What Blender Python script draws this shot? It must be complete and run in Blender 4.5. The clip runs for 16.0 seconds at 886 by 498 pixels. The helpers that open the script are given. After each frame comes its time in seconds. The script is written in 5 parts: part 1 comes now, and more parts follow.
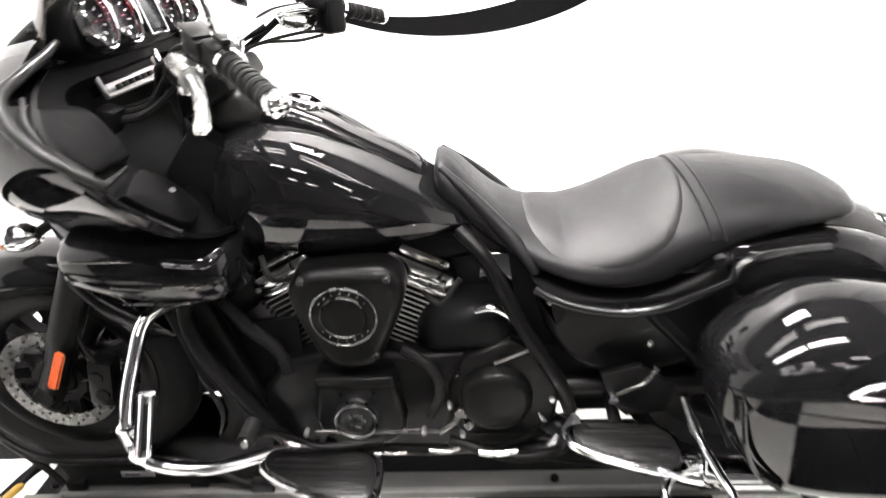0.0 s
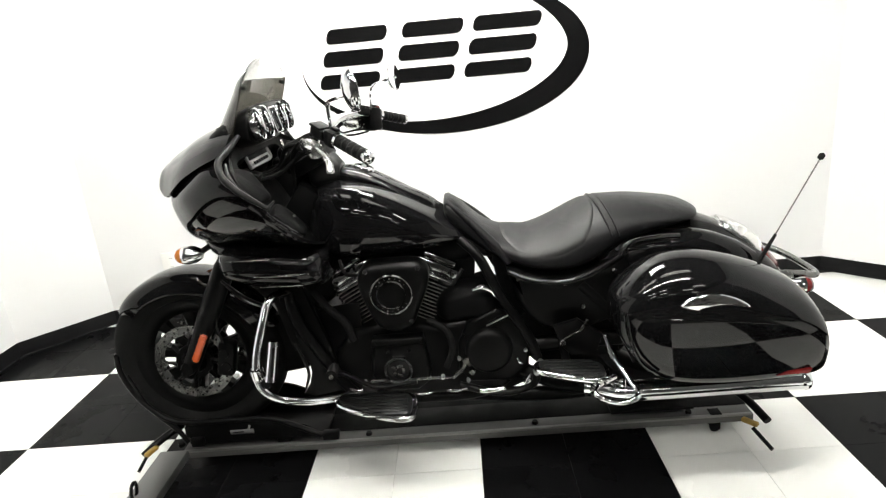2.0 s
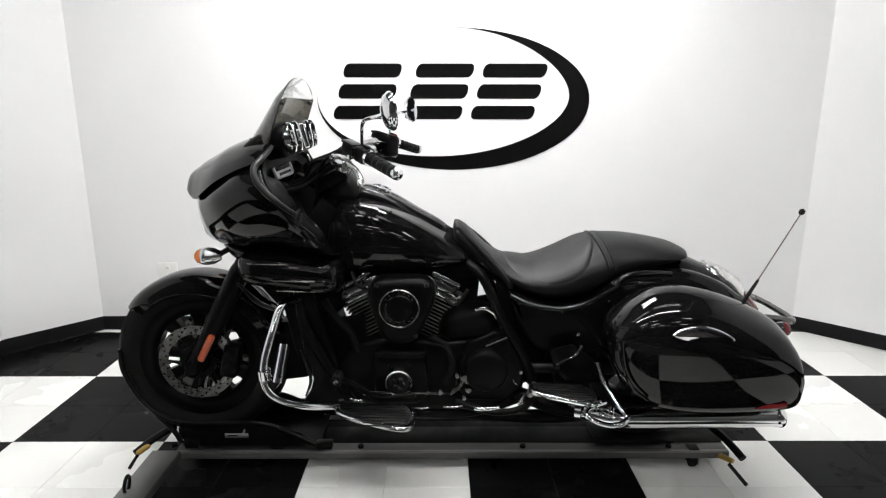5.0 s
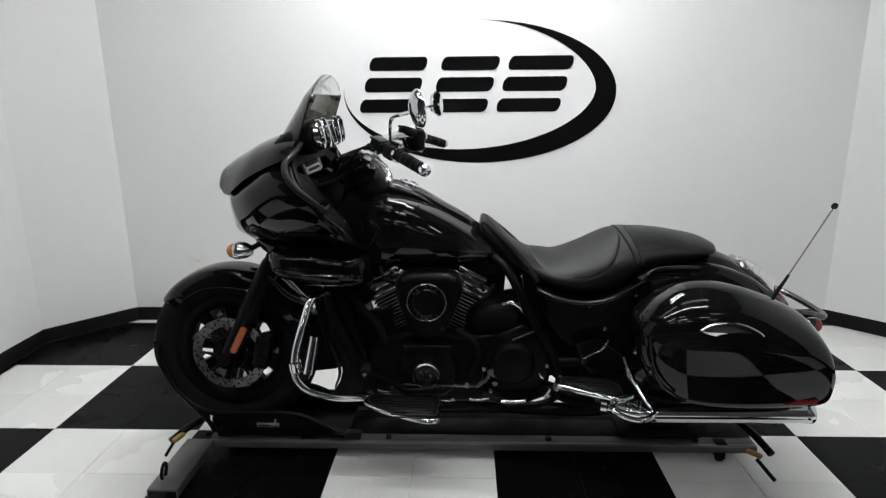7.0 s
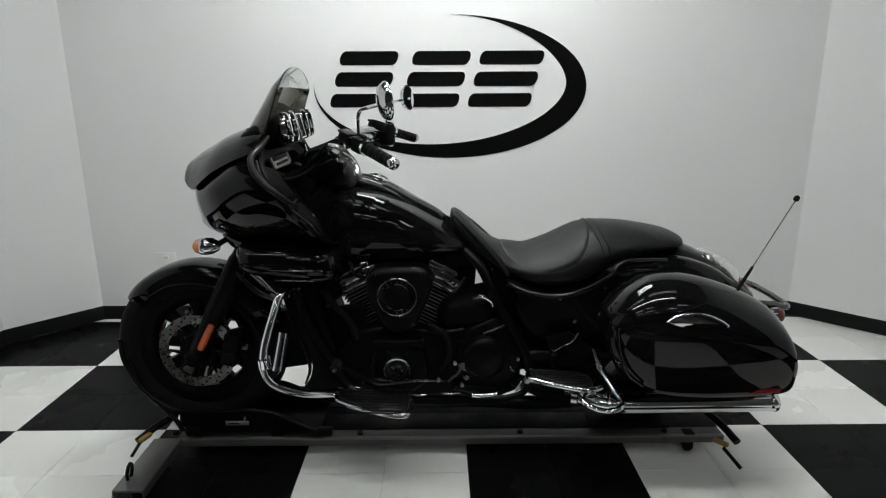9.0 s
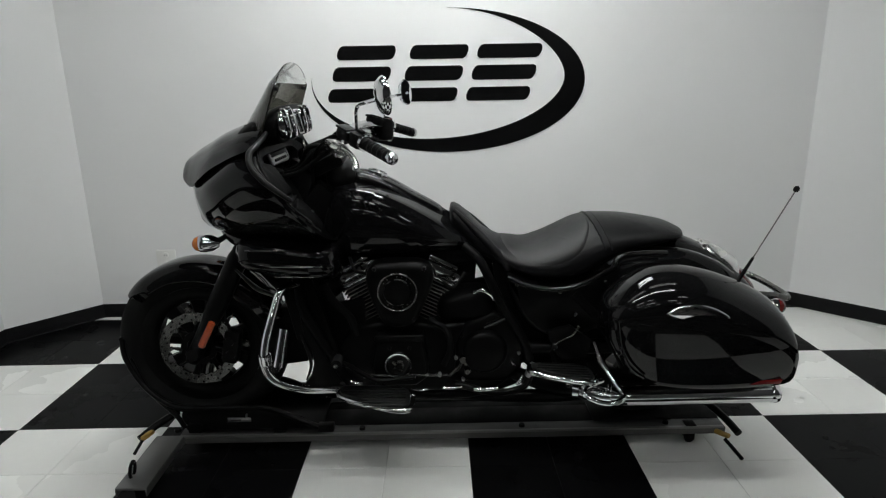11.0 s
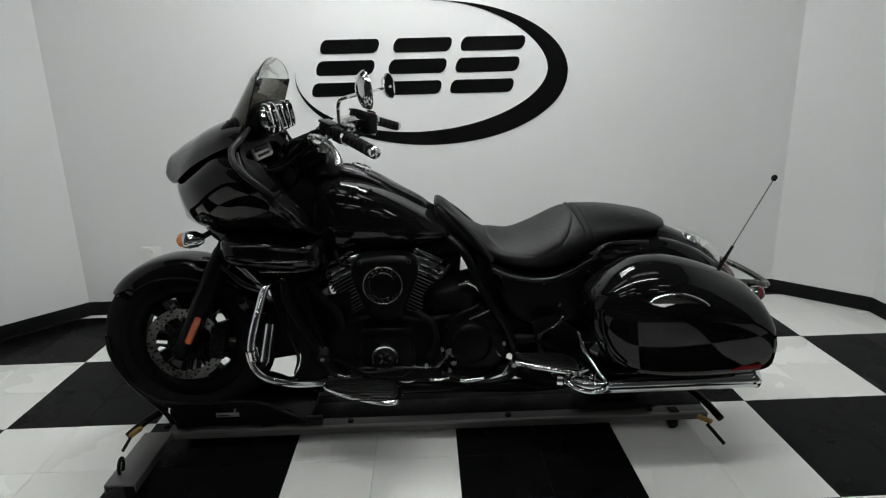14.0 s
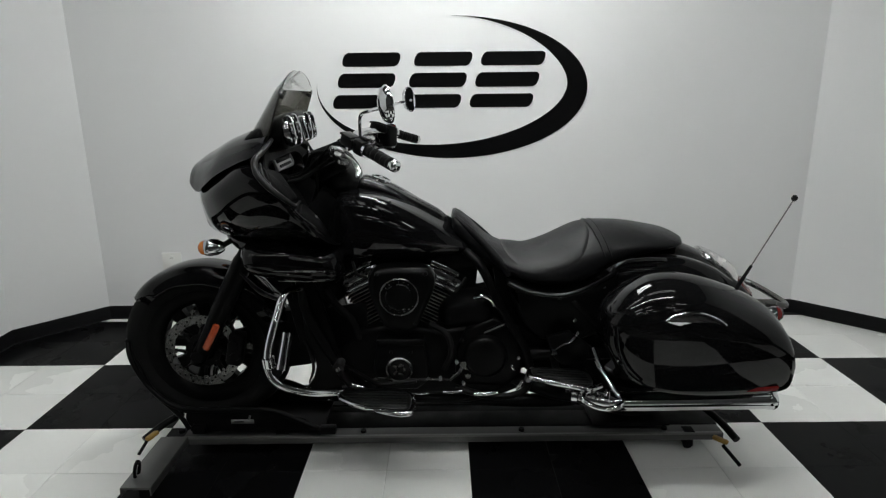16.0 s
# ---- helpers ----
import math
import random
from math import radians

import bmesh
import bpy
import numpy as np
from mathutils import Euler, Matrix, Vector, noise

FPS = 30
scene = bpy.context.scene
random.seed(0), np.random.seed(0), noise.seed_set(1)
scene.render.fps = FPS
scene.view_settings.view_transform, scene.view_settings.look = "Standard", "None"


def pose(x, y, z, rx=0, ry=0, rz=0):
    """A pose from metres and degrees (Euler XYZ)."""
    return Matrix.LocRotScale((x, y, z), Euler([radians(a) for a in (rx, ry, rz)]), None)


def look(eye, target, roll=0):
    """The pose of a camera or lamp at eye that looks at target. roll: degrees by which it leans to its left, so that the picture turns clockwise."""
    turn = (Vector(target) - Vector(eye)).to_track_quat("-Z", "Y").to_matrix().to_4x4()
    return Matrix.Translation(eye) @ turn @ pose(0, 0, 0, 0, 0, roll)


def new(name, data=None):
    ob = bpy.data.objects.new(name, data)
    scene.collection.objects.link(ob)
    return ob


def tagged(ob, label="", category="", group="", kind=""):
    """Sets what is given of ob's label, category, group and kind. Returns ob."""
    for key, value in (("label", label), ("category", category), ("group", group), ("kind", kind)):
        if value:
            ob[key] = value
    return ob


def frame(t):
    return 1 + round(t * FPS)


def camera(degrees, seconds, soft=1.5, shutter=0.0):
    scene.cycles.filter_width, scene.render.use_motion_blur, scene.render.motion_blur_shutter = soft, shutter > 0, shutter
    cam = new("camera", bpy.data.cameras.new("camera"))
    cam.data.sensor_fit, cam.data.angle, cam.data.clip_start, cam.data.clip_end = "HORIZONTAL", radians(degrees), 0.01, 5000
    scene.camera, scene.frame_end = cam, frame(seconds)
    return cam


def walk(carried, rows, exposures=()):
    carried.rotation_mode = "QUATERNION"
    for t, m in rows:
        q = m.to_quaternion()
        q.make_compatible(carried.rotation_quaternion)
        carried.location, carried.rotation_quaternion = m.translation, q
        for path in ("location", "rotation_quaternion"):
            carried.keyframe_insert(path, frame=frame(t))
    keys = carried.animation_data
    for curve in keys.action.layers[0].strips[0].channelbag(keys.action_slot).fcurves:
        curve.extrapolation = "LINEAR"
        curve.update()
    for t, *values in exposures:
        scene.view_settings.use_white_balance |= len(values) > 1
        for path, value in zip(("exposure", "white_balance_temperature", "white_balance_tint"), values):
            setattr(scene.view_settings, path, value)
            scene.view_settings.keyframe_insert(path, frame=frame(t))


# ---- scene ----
cam = camera(72.2, 16.0, soft=1.2, shutter=0.5)
PATH = [
    (0, (0.626, -0.673, 1.311), (0.525, 1.106, 0.402), -3.3),
    (0.5, (0.51, -0.938, 1.345), (0.62, 0.84, 0.437), 0.7),
    (1, (0.52, -1.116, 1.373), (0.395, 0.742, 0.644), 2.1),
    (1.5, (0.635, -1.347, 1.36), (0.439, 0.486, 0.583), -2.4),
    (2, (0.62, -1.465, 1.365), (0.539, 0.44, 0.762), -5.3),
    (2.5, (0.484, -1.584, 1.335), (0.482, 0.297, 0.655), 0.7),
    (3, (0.482, -1.605, 1.322), (0.533, 0.333, 0.832), -0.8),
    (3.2, (0.52, -1.606, 1.293), (0.544, 0.345, 0.851), 0.2),
    (5.5, (0.5, -1.604, 1.323), (0.503, 0.339, 0.847), 0.1),
    (6, (0.495, -1.609, 1.321), (0.478, 0.325, 0.811), 1.2),
    (6.5, (0.491, -1.609, 1.325), (0.444, 0.314, 0.776), 0.7),
    (7, (0.494, -1.619, 1.339), (0.425, 0.319, 0.849), -0.5),
    (7.5, (0.495, -1.629, 1.346), (0.396, 0.313, 0.88), -1.7),
    (8, (0.504, -1.628, 1.338), (0.441, 0.308, 0.839), -1.0),
    (8.5, (0.511, -1.625, 1.33), (0.503, 0.316, 0.849), -0.2),
    (9, (0.511, -1.615, 1.328), (0.523, 0.321, 0.828), -0.3),
    (11.5, (0.512, -1.612, 1.328), (0.522, 0.319, 0.81), -1.0),
    (12, (0.511, -1.616, 1.331), (0.519, 0.317, 0.818), -1.0),
    (12.5, (0.515, -1.616, 1.331), (0.535, 0.319, 0.823), -1.6),
    (13, (0.517, -1.62, 1.325), (0.527, 0.31, 0.8), -1.5),
    (13.5, (0.517, -1.623, 1.326), (0.525, 0.303, 0.789), -1.8),
    (14, (0.527, -1.628, 1.332), (0.574, 0.297, 0.79), -1.5),
    (14.5, (0.533, -1.638, 1.334), (0.573, 0.278, 0.764), -2.0),
    (15, (0.534, -1.642, 1.337), (0.557, 0.277, 0.775), -1.5),
    (15.5, (0.526, -1.645, 1.341), (0.515, 0.282, 0.804), -0.8),
    (16, (0.521, -1.639, 1.341), (0.519, 0.296, 0.836), -0.6),
]
walk(cam, [(t, look(eye, target, roll)) for t, eye, target, roll in PATH],
     [(0.0, 2.12, 6950, 16), (0.5, 2.06, 6950, 14), (1.0, 1.74, 6900, 12), (1.5, 1.34, 6850, 10), (2.5, 0.60, 7200, 8), (3.2, 0.34, 7000, 7), (5.3, 0.32, 6650, 12), (6.0, 0.10, 6550, 11), (7.0, -0.24, 6550, 10), (8.0, -0.44, 6600, 8), (12.0, -0.67, 6600, 7), (16.0, -0.63, 6600, 7)])

# ---- world and exposure ----
world = bpy.data.worlds.new("world")
world.use_nodes = True
world.node_tree.nodes["Background"].inputs[0].default_value = (0.9, 0.95, 1.0, 1)
world.node_tree.nodes["Background"].inputs[1].default_value = 0.05
scene.world = world

CEIL = 3.05


# ---- materials ----
def mat(name, base, rough, metal=0.0, coat=0.0, var=0.15, scale=6.0, rvar=0.1, bump=0.0, bscale=120.0, trans=0.0, ior=1.5, emit=0.0, spec=0.5, fleck=0.0, crease=0.0):
    """A principled surface with grain at two scales in colour, gloss and relief."""
    m = bpy.data.materials.new(name)
    m.use_nodes = True
    nt = m.node_tree
    p = nt.nodes["Principled BSDF"]
    p.inputs["Metallic"].default_value = metal
    p.inputs["Coat Weight"].default_value = coat
    p.inputs["Coat Roughness"].default_value = 0.03
    p.inputs["Transmission Weight"].default_value = trans
    p.inputs["IOR"].default_value = ior
    p.inputs["Specular IOR Level"].default_value = spec
    co = nt.nodes.new("ShaderNodeTexCoord")
    info = nt.nodes.new("ShaderNodeObjectInfo")
    n1 = nt.nodes.new("ShaderNodeTexNoise")
    n1.inputs["Scale"].default_value = scale
    n1.inputs["Detail"].default_value = 5
    n2 = nt.nodes.new("ShaderNodeTexNoise")
    n2.inputs["Scale"].default_value = bscale
    n2.inputs["Detail"].default_value = 3
    where = co.outputs["Object"]
    if fleck:
        far = nt.nodes.new("ShaderNodeVectorMath")
        far.operation = "MULTIPLY_ADD"
        nt.links.new(info.outputs["Random"], far.inputs[0])
        far.inputs[1].default_value = (37, 53, 71)
        nt.links.new(where, far.inputs[2])
        where = far.outputs[0]
    for n in (n1, n2):
        nt.links.new(where, n.inputs["Vector"])
    mix = nt.nodes.new("ShaderNodeMath")
    mix.operation = "MULTIPLY_ADD"
    nt.links.new(n2.outputs["Fac"], mix.inputs[0])
    mix.inputs[1].default_value = 0.35
    nt.links.new(n1.outputs["Fac"], mix.inputs[2])
    ramp = nt.nodes.new("ShaderNodeValToRGB")
    ramp.color_ramp.elements[0].position, ramp.color_ramp.elements[1].position = 0.30, 1.0
    ramp.color_ramp.elements[0].color = (*[c * (1 - var) for c in base], 1)
    ramp.color_ramp.elements[1].color = (*[min(1, c * (1 + var)) for c in base], 1)
    nt.links.new(mix.outputs[0], ramp.inputs[0])
    col = ramp.outputs[0]
    if fleck:
        val = nt.nodes.new("ShaderNodeMapRange")
        nt.links.new(info.outputs["Random"], val.inputs[0])
        val.inputs[3].default_value, val.inputs[4].default_value = 1 - fleck, 1 + fleck
        hs = nt.nodes.new("ShaderNodeHueSaturation")
        nt.links.new(val.outputs[0], hs.inputs["Value"])
        nt.links.new(col, hs.inputs["Color"])
        col = hs.outputs[0]
    nt.links.new(col, p.inputs["Base Color"])
    rr = nt.nodes.new("ShaderNodeMapRange")
    nt.links.new(n1.outputs["Fac"], rr.inputs[0])
    rr.inputs[1].default_value, rr.inputs[2].default_value = 0.3, 0.7
    rr.inputs[3].default_value, rr.inputs[4].default_value = rough * (1 - rvar), rough * (1 + rvar)
    nt.links.new(rr.outputs[0], p.inputs["Roughness"])
    if bump:
        b = nt.nodes.new("ShaderNodeBump")
        b.inputs["Strength"].default_value = bump
        b.inputs["Distance"].default_value = 0.002
        nt.links.new(n2.outputs["Fac"], b.inputs["Height"])
        nt.links.new(b.outputs[0], p.inputs["Normal"])
    if crease:
        n3 = nt.nodes.new("ShaderNodeTexNoise")
        n3.inputs["Scale"].default_value = 9
        n3.inputs["Detail"].default_value = 2
        n3.inputs["Distortion"].default_value = 1.2
        nt.links.new(where, n3.inputs["Vector"])
        b3 = nt.nodes.new("ShaderNodeBump")
        b3.inputs["Strength"].default_value = crease
        b3.inputs["Distance"].default_value = 0.02
        nt.links.new(n3.outputs["Fac"], b3.inputs["Height"])
        if bump:
            nt.links.new(b3.outputs[0], b.inputs["Normal"])
        else:
            nt.links.new(b3.outputs[0], p.inputs["Normal"])
    if emit:
        p.inputs["Emission Color"].default_value = (0.96, 0.985, 1.0, 1)
        p.inputs["Emission Strength"].default_value = emit
    return m


M_WALL = mat("white_wall_paint", (0.80, 0.80, 0.80), 0.34, var=0.02, scale=1.5, bump=0.12, bscale=260)
# unseen hall and ceiling: an unlit room's darkness is put into their colour
M_HALL = mat("darkened_hall_wall", (0.05, 0.05, 0.052), 0.7, var=0.1, scale=2, bump=0.1, bscale=120)
M_CEIL = mat("dark_ceiling_surface", (0.06, 0.06, 0.06), 0.8, var=0.04, scale=3, bump=0.2, bscale=90)
M_BASE = mat("black_vinyl_base", (0.006, 0.006, 0.0065), 0.45, var=0.2, scale=4, spec=0.12)
M_TILE_W = mat("white_vinyl_tile", (0.80, 0.80, 0.775), 0.27, var=0.035, scale=1.6, rvar=0.03, bump=0.03, bscale=40, fleck=0.035, spec=0.35)
M_TILE_B = mat("black_vinyl_tile", (0.0032, 0.0032, 0.0035), 0.28, var=0.12, scale=5, rvar=0.08, bump=0.03, bscale=40, fleck=0.12, spec=0.045)
M_GROUT = mat("tile_joint_dirt", (0.16, 0.15, 0.14), 0.8, scale=20)
M_LOGO = mat("black_wall_vinyl", (0.0028, 0.0028, 0.003), 0.45, var=0.15, scale=3, spec=0.05)
M_PLASTIC_W = mat("white_plastic", (0.78, 0.78, 0.75), 0.35, var=0.03)
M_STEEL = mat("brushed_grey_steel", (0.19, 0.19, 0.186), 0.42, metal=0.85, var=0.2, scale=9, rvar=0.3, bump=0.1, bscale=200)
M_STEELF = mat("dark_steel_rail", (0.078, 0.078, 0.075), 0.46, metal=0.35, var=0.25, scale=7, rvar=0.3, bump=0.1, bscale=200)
# dolly steel with the shade under the bike put into its colour
M_STEEL_SHADE = mat("shade_darkened_steel", (0.005, 0.005, 0.005), 0.6, spec=0.07, metal=0.0, var=0.25, scale=9, rvar=0.3, bump=0.1, bscale=200)
M_PAINT = mat("gloss_black_paint", (0.0042, 0.0042, 0.0045), 0.4, coat=1.0, var=0.15, scale=2, rvar=0.1, spec=0.0)
M_PAINT.node_tree.nodes["Principled BSDF"].inputs["Coat IOR"].default_value = 1.34
M_SATIN = mat("satin_black_metal", (0.0026, 0.0026, 0.0026), 0.36, metal=0.0, var=0.3, scale=14, bump=0.06, bscale=300, spec=0.08)
M_MATTE = mat("matte_black_plastic", (0.0024, 0.0024, 0.0025), 0.5, var=0.25, scale=16, bump=0.12, bscale=420, spec=0.06)
M_TRIM = mat("dark_grey_trim", (0.010, 0.010, 0.010), 0.3, metal=0.0, var=0.2, scale=20, spec=0.18)
M_RUBBER = mat("tyre_rubber", (0.005, 0.005, 0.005), 0.72, var=0.35, scale=18, bump=0.25, bscale=220, spec=0.1)
M_LEATHER = mat("black_seat_vinyl", (0.0055, 0.0055, 0.006), 0.37, var=0.2, scale=10, bump=0.35, bscale=520, spec=0.16, crease=0.10)
M_LEATHER2 = mat("black_seat_insert_vinyl", (0.006, 0.006, 0.0064), 0.42, var=0.2, scale=10, bump=0.45, bscale=420, spec=0.26, crease=0.16)
M_PAD = mat("glossy_black_rubber", (0.005, 0.005, 0.005), 0.34, var=0.3, scale=14, spec=0.3)
M_CHROME = mat("chrome", (0.70, 0.70, 0.71), 0.06, metal=1.0, var=0.03, scale=12, rvar=0.4)
# chrome with dark reflections put into its colour
M_CHROME_DARK = mat("darkened_chrome", (0.36, 0.36, 0.355), 0.13, metal=1.0, var=0.06, scale=14, rvar=0.4)
M_ALU = mat("cast_aluminium", (0.42, 0.42, 0.42), 0.33, metal=0.9, var=0.15, scale=25, bump=0.1, bscale=300)
M_DISC = mat("brake_disc_steel", (0.13, 0.13, 0.126), 0.24, metal=0.9, var=0.15, scale=30, rvar=0.3)
M_GLASS = mat("clear_windscreen", (0.86, 0.87, 0.86), 0.02, trans=1.0, ior=1.25, var=0.02)
M_SMOKE = mat("smoked_windscreen", (0.125, 0.118, 0.100), 0.05, trans=0.9, ior=1.35, var=0.1)
M_LENS = mat("clear_lamp_lens", (0.93, 0.93, 0.93), 0.05, trans=1.0, ior=1.4, var=0.02)
M_AMBER = mat("amber_reflector", (0.36, 0.052, 0.008), 0.16, var=0.25, scale=60, bump=0.3, bscale=500, coat=0.6)
M_AMBER2 = mat("amber_lamp_lens", (0.62, 0.17, 0.02), 0.16, var=0.2, scale=60, bump=0.3, bscale=500, coat=0.6)
M_RED = mat("red_reflector", (0.13, 0.005, 0.006), 0.18, var=0.25, scale=60, bump=0.3, bscale=500, coat=0.6)
M_YELLOW = mat("worn_yellow_paint", (0.30, 0.18, 0.03), 0.5, var=0.35, scale=50, bump=0.1)
M_HALL_FLOOR = mat("dark_hall_floor", (0.045, 0.043, 0.04), 0.3, var=0.25, scale=2.5, rvar=0.3, bump=0.05, bscale=60)
M_DIAL = mat("dial_face", (0.006, 0.006, 0.007), 0.25, var=0.2, scale=80, spec=0.25)
M_MARK = mat("white_marking", (0.7, 0.7, 0.68), 0.5, var=0.05)
# glow strengths differ only to balance the light on walls and floor
M_TUBE2 = mat("dim_diffuser_panel", (0.9, 0.9, 0.9), 0.5, emit=28.0, var=0.0)
M_TUBE = mat("fluorescent_tube", (0.9, 0.9, 0.9), 0.5, emit=108.0, var=0.0)
M_TUBE4 = mat("dim_fluorescent_tube", (0.9, 0.9, 0.9), 0.5, emit=12.0, var=0.0)
M_POLISH = mat("polished_aluminium", (0.78, 0.78, 0.77), 0.24, metal=1.0, var=0.08, scale=25, rvar=0.3)
M_POLISH2 = mat("dulled_aluminium", (0.13, 0.13, 0.125), 0.25, metal=1.0, var=0.1, scale=25, rvar=0.3)
M_FIN = mat("machined_fin_edge", (0.30, 0.30, 0.29), 0.36, metal=0.8, var=0.2, scale=25)
M_TUBE3 = mat("bright_diffuser_panel", (0.9, 0.9, 0.9), 0.5, emit=98.0, var=0.0)
M_MIRROR = mat("mirror_glass", (0.85, 0.86, 0.87), 0.015, metal=1.0, var=0.01)


# ---- mesh tools ----
def V(*a):
    return Vector(a)


def cr(pts, n):
    """n points of a smooth curve through pts (tuples of any length)."""
    P = [np.array(p, float) for p in pts]
    k = len(P) - 1
    out = []
    for i in range(n):
        u = i / (n - 1) * k
        j = min(int(u), k - 1)
        f = u - j
        p1, p2 = P[j], P[j + 1]
        p0 = P[j - 1] if j > 0 else 2 * p1 - p2
        p3 = P[j + 2] if j + 2 <= k else 2 * p2 - p1
        out.append(0.5 * (2 * p1 + (p2 - p0) * f + (2 * p0 - 5 * p1 + 4 * p2 - p3) * f * f + (3 * p1 - p0 - 3 * p2 + p3) * f ** 3))
    return out


def loft(rings, cap0=True, cap1=True, closed=True):
    bm = bmesh.new()
    rows = [[bm.verts.new(p) for p in r] for r in rings]
    n = len(rows[0])
    for a, b in zip(rows, rows[1:]):
        for i in range(n if closed else n - 1):
            j = (i + 1) % n
            bm.faces.new((a[i], a[j], b[j], b[i]))
    if cap0:
        bm.faces.new(rows[0][::-1])
    if cap1:
        bm.faces.new(rows[-1])
    bmesh.ops.recalc_face_normals(bm, faces=bm.faces)
    return bm


def tube(pts, r, n=10, samples=0, closed=False, flat=1.0):
    """A round bar along a smooth curve through pts; r may be one radius or one per point."""
    rr = [r] * len(pts) if np.isscalar(r) else list(r)
    if closed:
        pts, rr = list(pts) + [pts[0]], rr + [rr[0]]
    m = samples or (len(pts) - 1) * 6 + 1
    S = cr([(*p, q) for p, q in zip(pts, rr)], m) if len(pts) > 2 else [np.array((*pts[0], rr[0])), np.array((*pts[1], rr[1]))]
    C = [Vector(s[:3]) for s in S]
    rings, up = [], None
    for i, c in enumerate(C):
        d = (C[min(i + 1, len(C) - 1)] - C[max(i - 1, 0)]).normalized()
        if closed and i in (0, len(C) - 1):
            d = (C[1] - C[-2]).normalized()
        if up is None:
            up = d.orthogonal().normalized() if abs(d.z) > 0.9 else (V(0, 0, 1) - d * d.z).normalized()
        up = (up - d * up.dot(d)).normalized()
        side = d.cross(up)
        q = S[i][3]
        rings.append([c + (side * math.cos(a) + up * math.sin(a) * flat) * q for a in (2 * math.pi * k / n for k in range(n))])
    return loft(rings, not closed, not closed)


def lathe(profile, at, axis="y", seg=40, turn=2 * math.pi):
    """Turns (radius, height) pairs round an axis through at."""
    ax = Vector(axis) if not isinstance(axis, str) else {"x": V(1, 0, 0), "y": V(0, 1, 0), "z": V(0, 0, 1)}[axis]
    ax = ax.normalized()
    a = ax.orthogonal().normalized() if abs(ax.y) < 0.99 else V(1, 0, 0)
    b = ax.cross(a)
    bm = bmesh.new()
    rows = []
    for r, h in profile:
        c = Vector(at) + ax * h
        if r < 1e-6:
            rows.append([bm.verts.new(c)])
        else:
            rows.append([bm.verts.new(c + (a * math.cos(t) + b * math.sin(t)) * r) for t in (turn * k / seg for k in range(seg))])
    for p, q in zip(rows, rows[1:]):
        for i in range(seg):
            j = (i + 1) % seg
            f = [p[i], p[j], q[j], q[i]] if len(p) > 1 and len(q) > 1 else ([p[0], q[j], q[i]] if len(p) == 1 else [p[i], p[j], q[0]])
            if len(set(f)) > 2:
                bm.faces.new(f)
    bmesh.ops.recalc_face_normals(bm, faces=bm.faces)
    return bm


def box(c, s, bevel=0.003, m=None, seg=2):
    bm = bmesh.new()
    bmesh.ops.create_cube(bm, size=1)
    bmesh.ops.transform(bm, matrix=Matrix.Diagonal((*s, 1)), verts=bm.verts)
    if bevel:
        bmesh.ops.bevel(bm, geom=bm.edges[:], offset=min(bevel, 0.45 * min(s)), segments=seg, affect="EDGES", profile=0.5)
    bmesh.ops.transform(bm, matrix=Matrix.Translation(c) @ (m or Matrix()), verts=bm.verts)
    return bm


def slab(outline, h0, h1, axis="y", bevel=0.004, smooth=0, seg=2):
    """A plate with the outline (pairs) between two heights of an axis, with rounded rims."""
    if smooth:
        outline = [tuple(p) for p in cr(list(outline) + [outline[0]], smooth + 1)[:-1]]
    at = {"y": lambda p, h: (p[0], h, p[1]), "z": lambda p, h: (p[0], p[1], h), "x": lambda p, h: (h, p[0], p[1])}[axis]
    bm = bmesh.new()
    lo, hi = [bm.verts.new(at(p, h0)) for p in outline], [bm.verts.new(at(p, h1)) for p in outline]
    n = len(outline)
    rim = []
    for i in range(n):
        j = (i + 1) % n
        bm.faces.new((lo[i], lo[j], hi[j], hi[i]))
    f0, f1 = bm.faces.new(lo[::-1]), bm.faces.new(hi)
    bmesh.ops.recalc_face_normals(bm, faces=bm.faces)
    if bevel:
        bmesh.ops.bevel(bm, geom=list(set(f0.edges[:] + f1.edges[:])), offset=bevel, segments=seg, affect="EDGES", profile=0.5)
    return bm


def body(st, n=30, m=32, yc=0.0, z0=0.0, shut=True):
    """A rounded body along x. Stations: x, low z, high z, half width, where the widest height lies (0 to 1), upper power, lower power, shear."""
    rings = []
    for s in cr(st, n):
        x, zb, zt, w, f, pu, pl, sh = s
        w, zt = max(w, 0.002), max(zt, zb + 0.003)
        zm = zb + f * (zt - zb)
        ring = []
        for k in range(m):
            t = 2 * math.pi * k / m
            p, hh = (pu, zt - zm) if math.sin(t) >= 0 else (pl, zm - zb)
            y = w * math.copysign(abs(math.cos(t)) ** (2 / p), math.cos(t))
            z = zm + hh * math.copysign(abs(math.sin(t)) ** (2 / p), math.sin(t))
            ring.append(V(x + sh * (z0 - z), yc + y, z))
        rings.append(ring)
    return loft(rings, True, shut)


def sect(st, prof, yc, n=40, k=6, shut=True):
    """A body along x with creased sections. Stations: x, low z, high z, half width, one more number for prof.
    prof gives the section as smooth runs of (across, up) pairs; a crease lies where two runs meet."""
    rings = []
    for x, zb, zt, w, q in cr(st, n):
        w, zt = max(w, 0.002), max(zt, zb + 0.003)
        ring = []
        for run in prof(q):
            pts = cr(run, k + 1) if len(run) > 2 else [np.array(run[0]) + (np.array(run[1]) - np.array(run[0])) * i / k for i in range(k + 1)]
            ring += [V(x, yc + w * a, zb + (zt - zb) * b) for a, b in pts[:-1]]
        rings.append(ring)
    return loft(rings, True, shut)


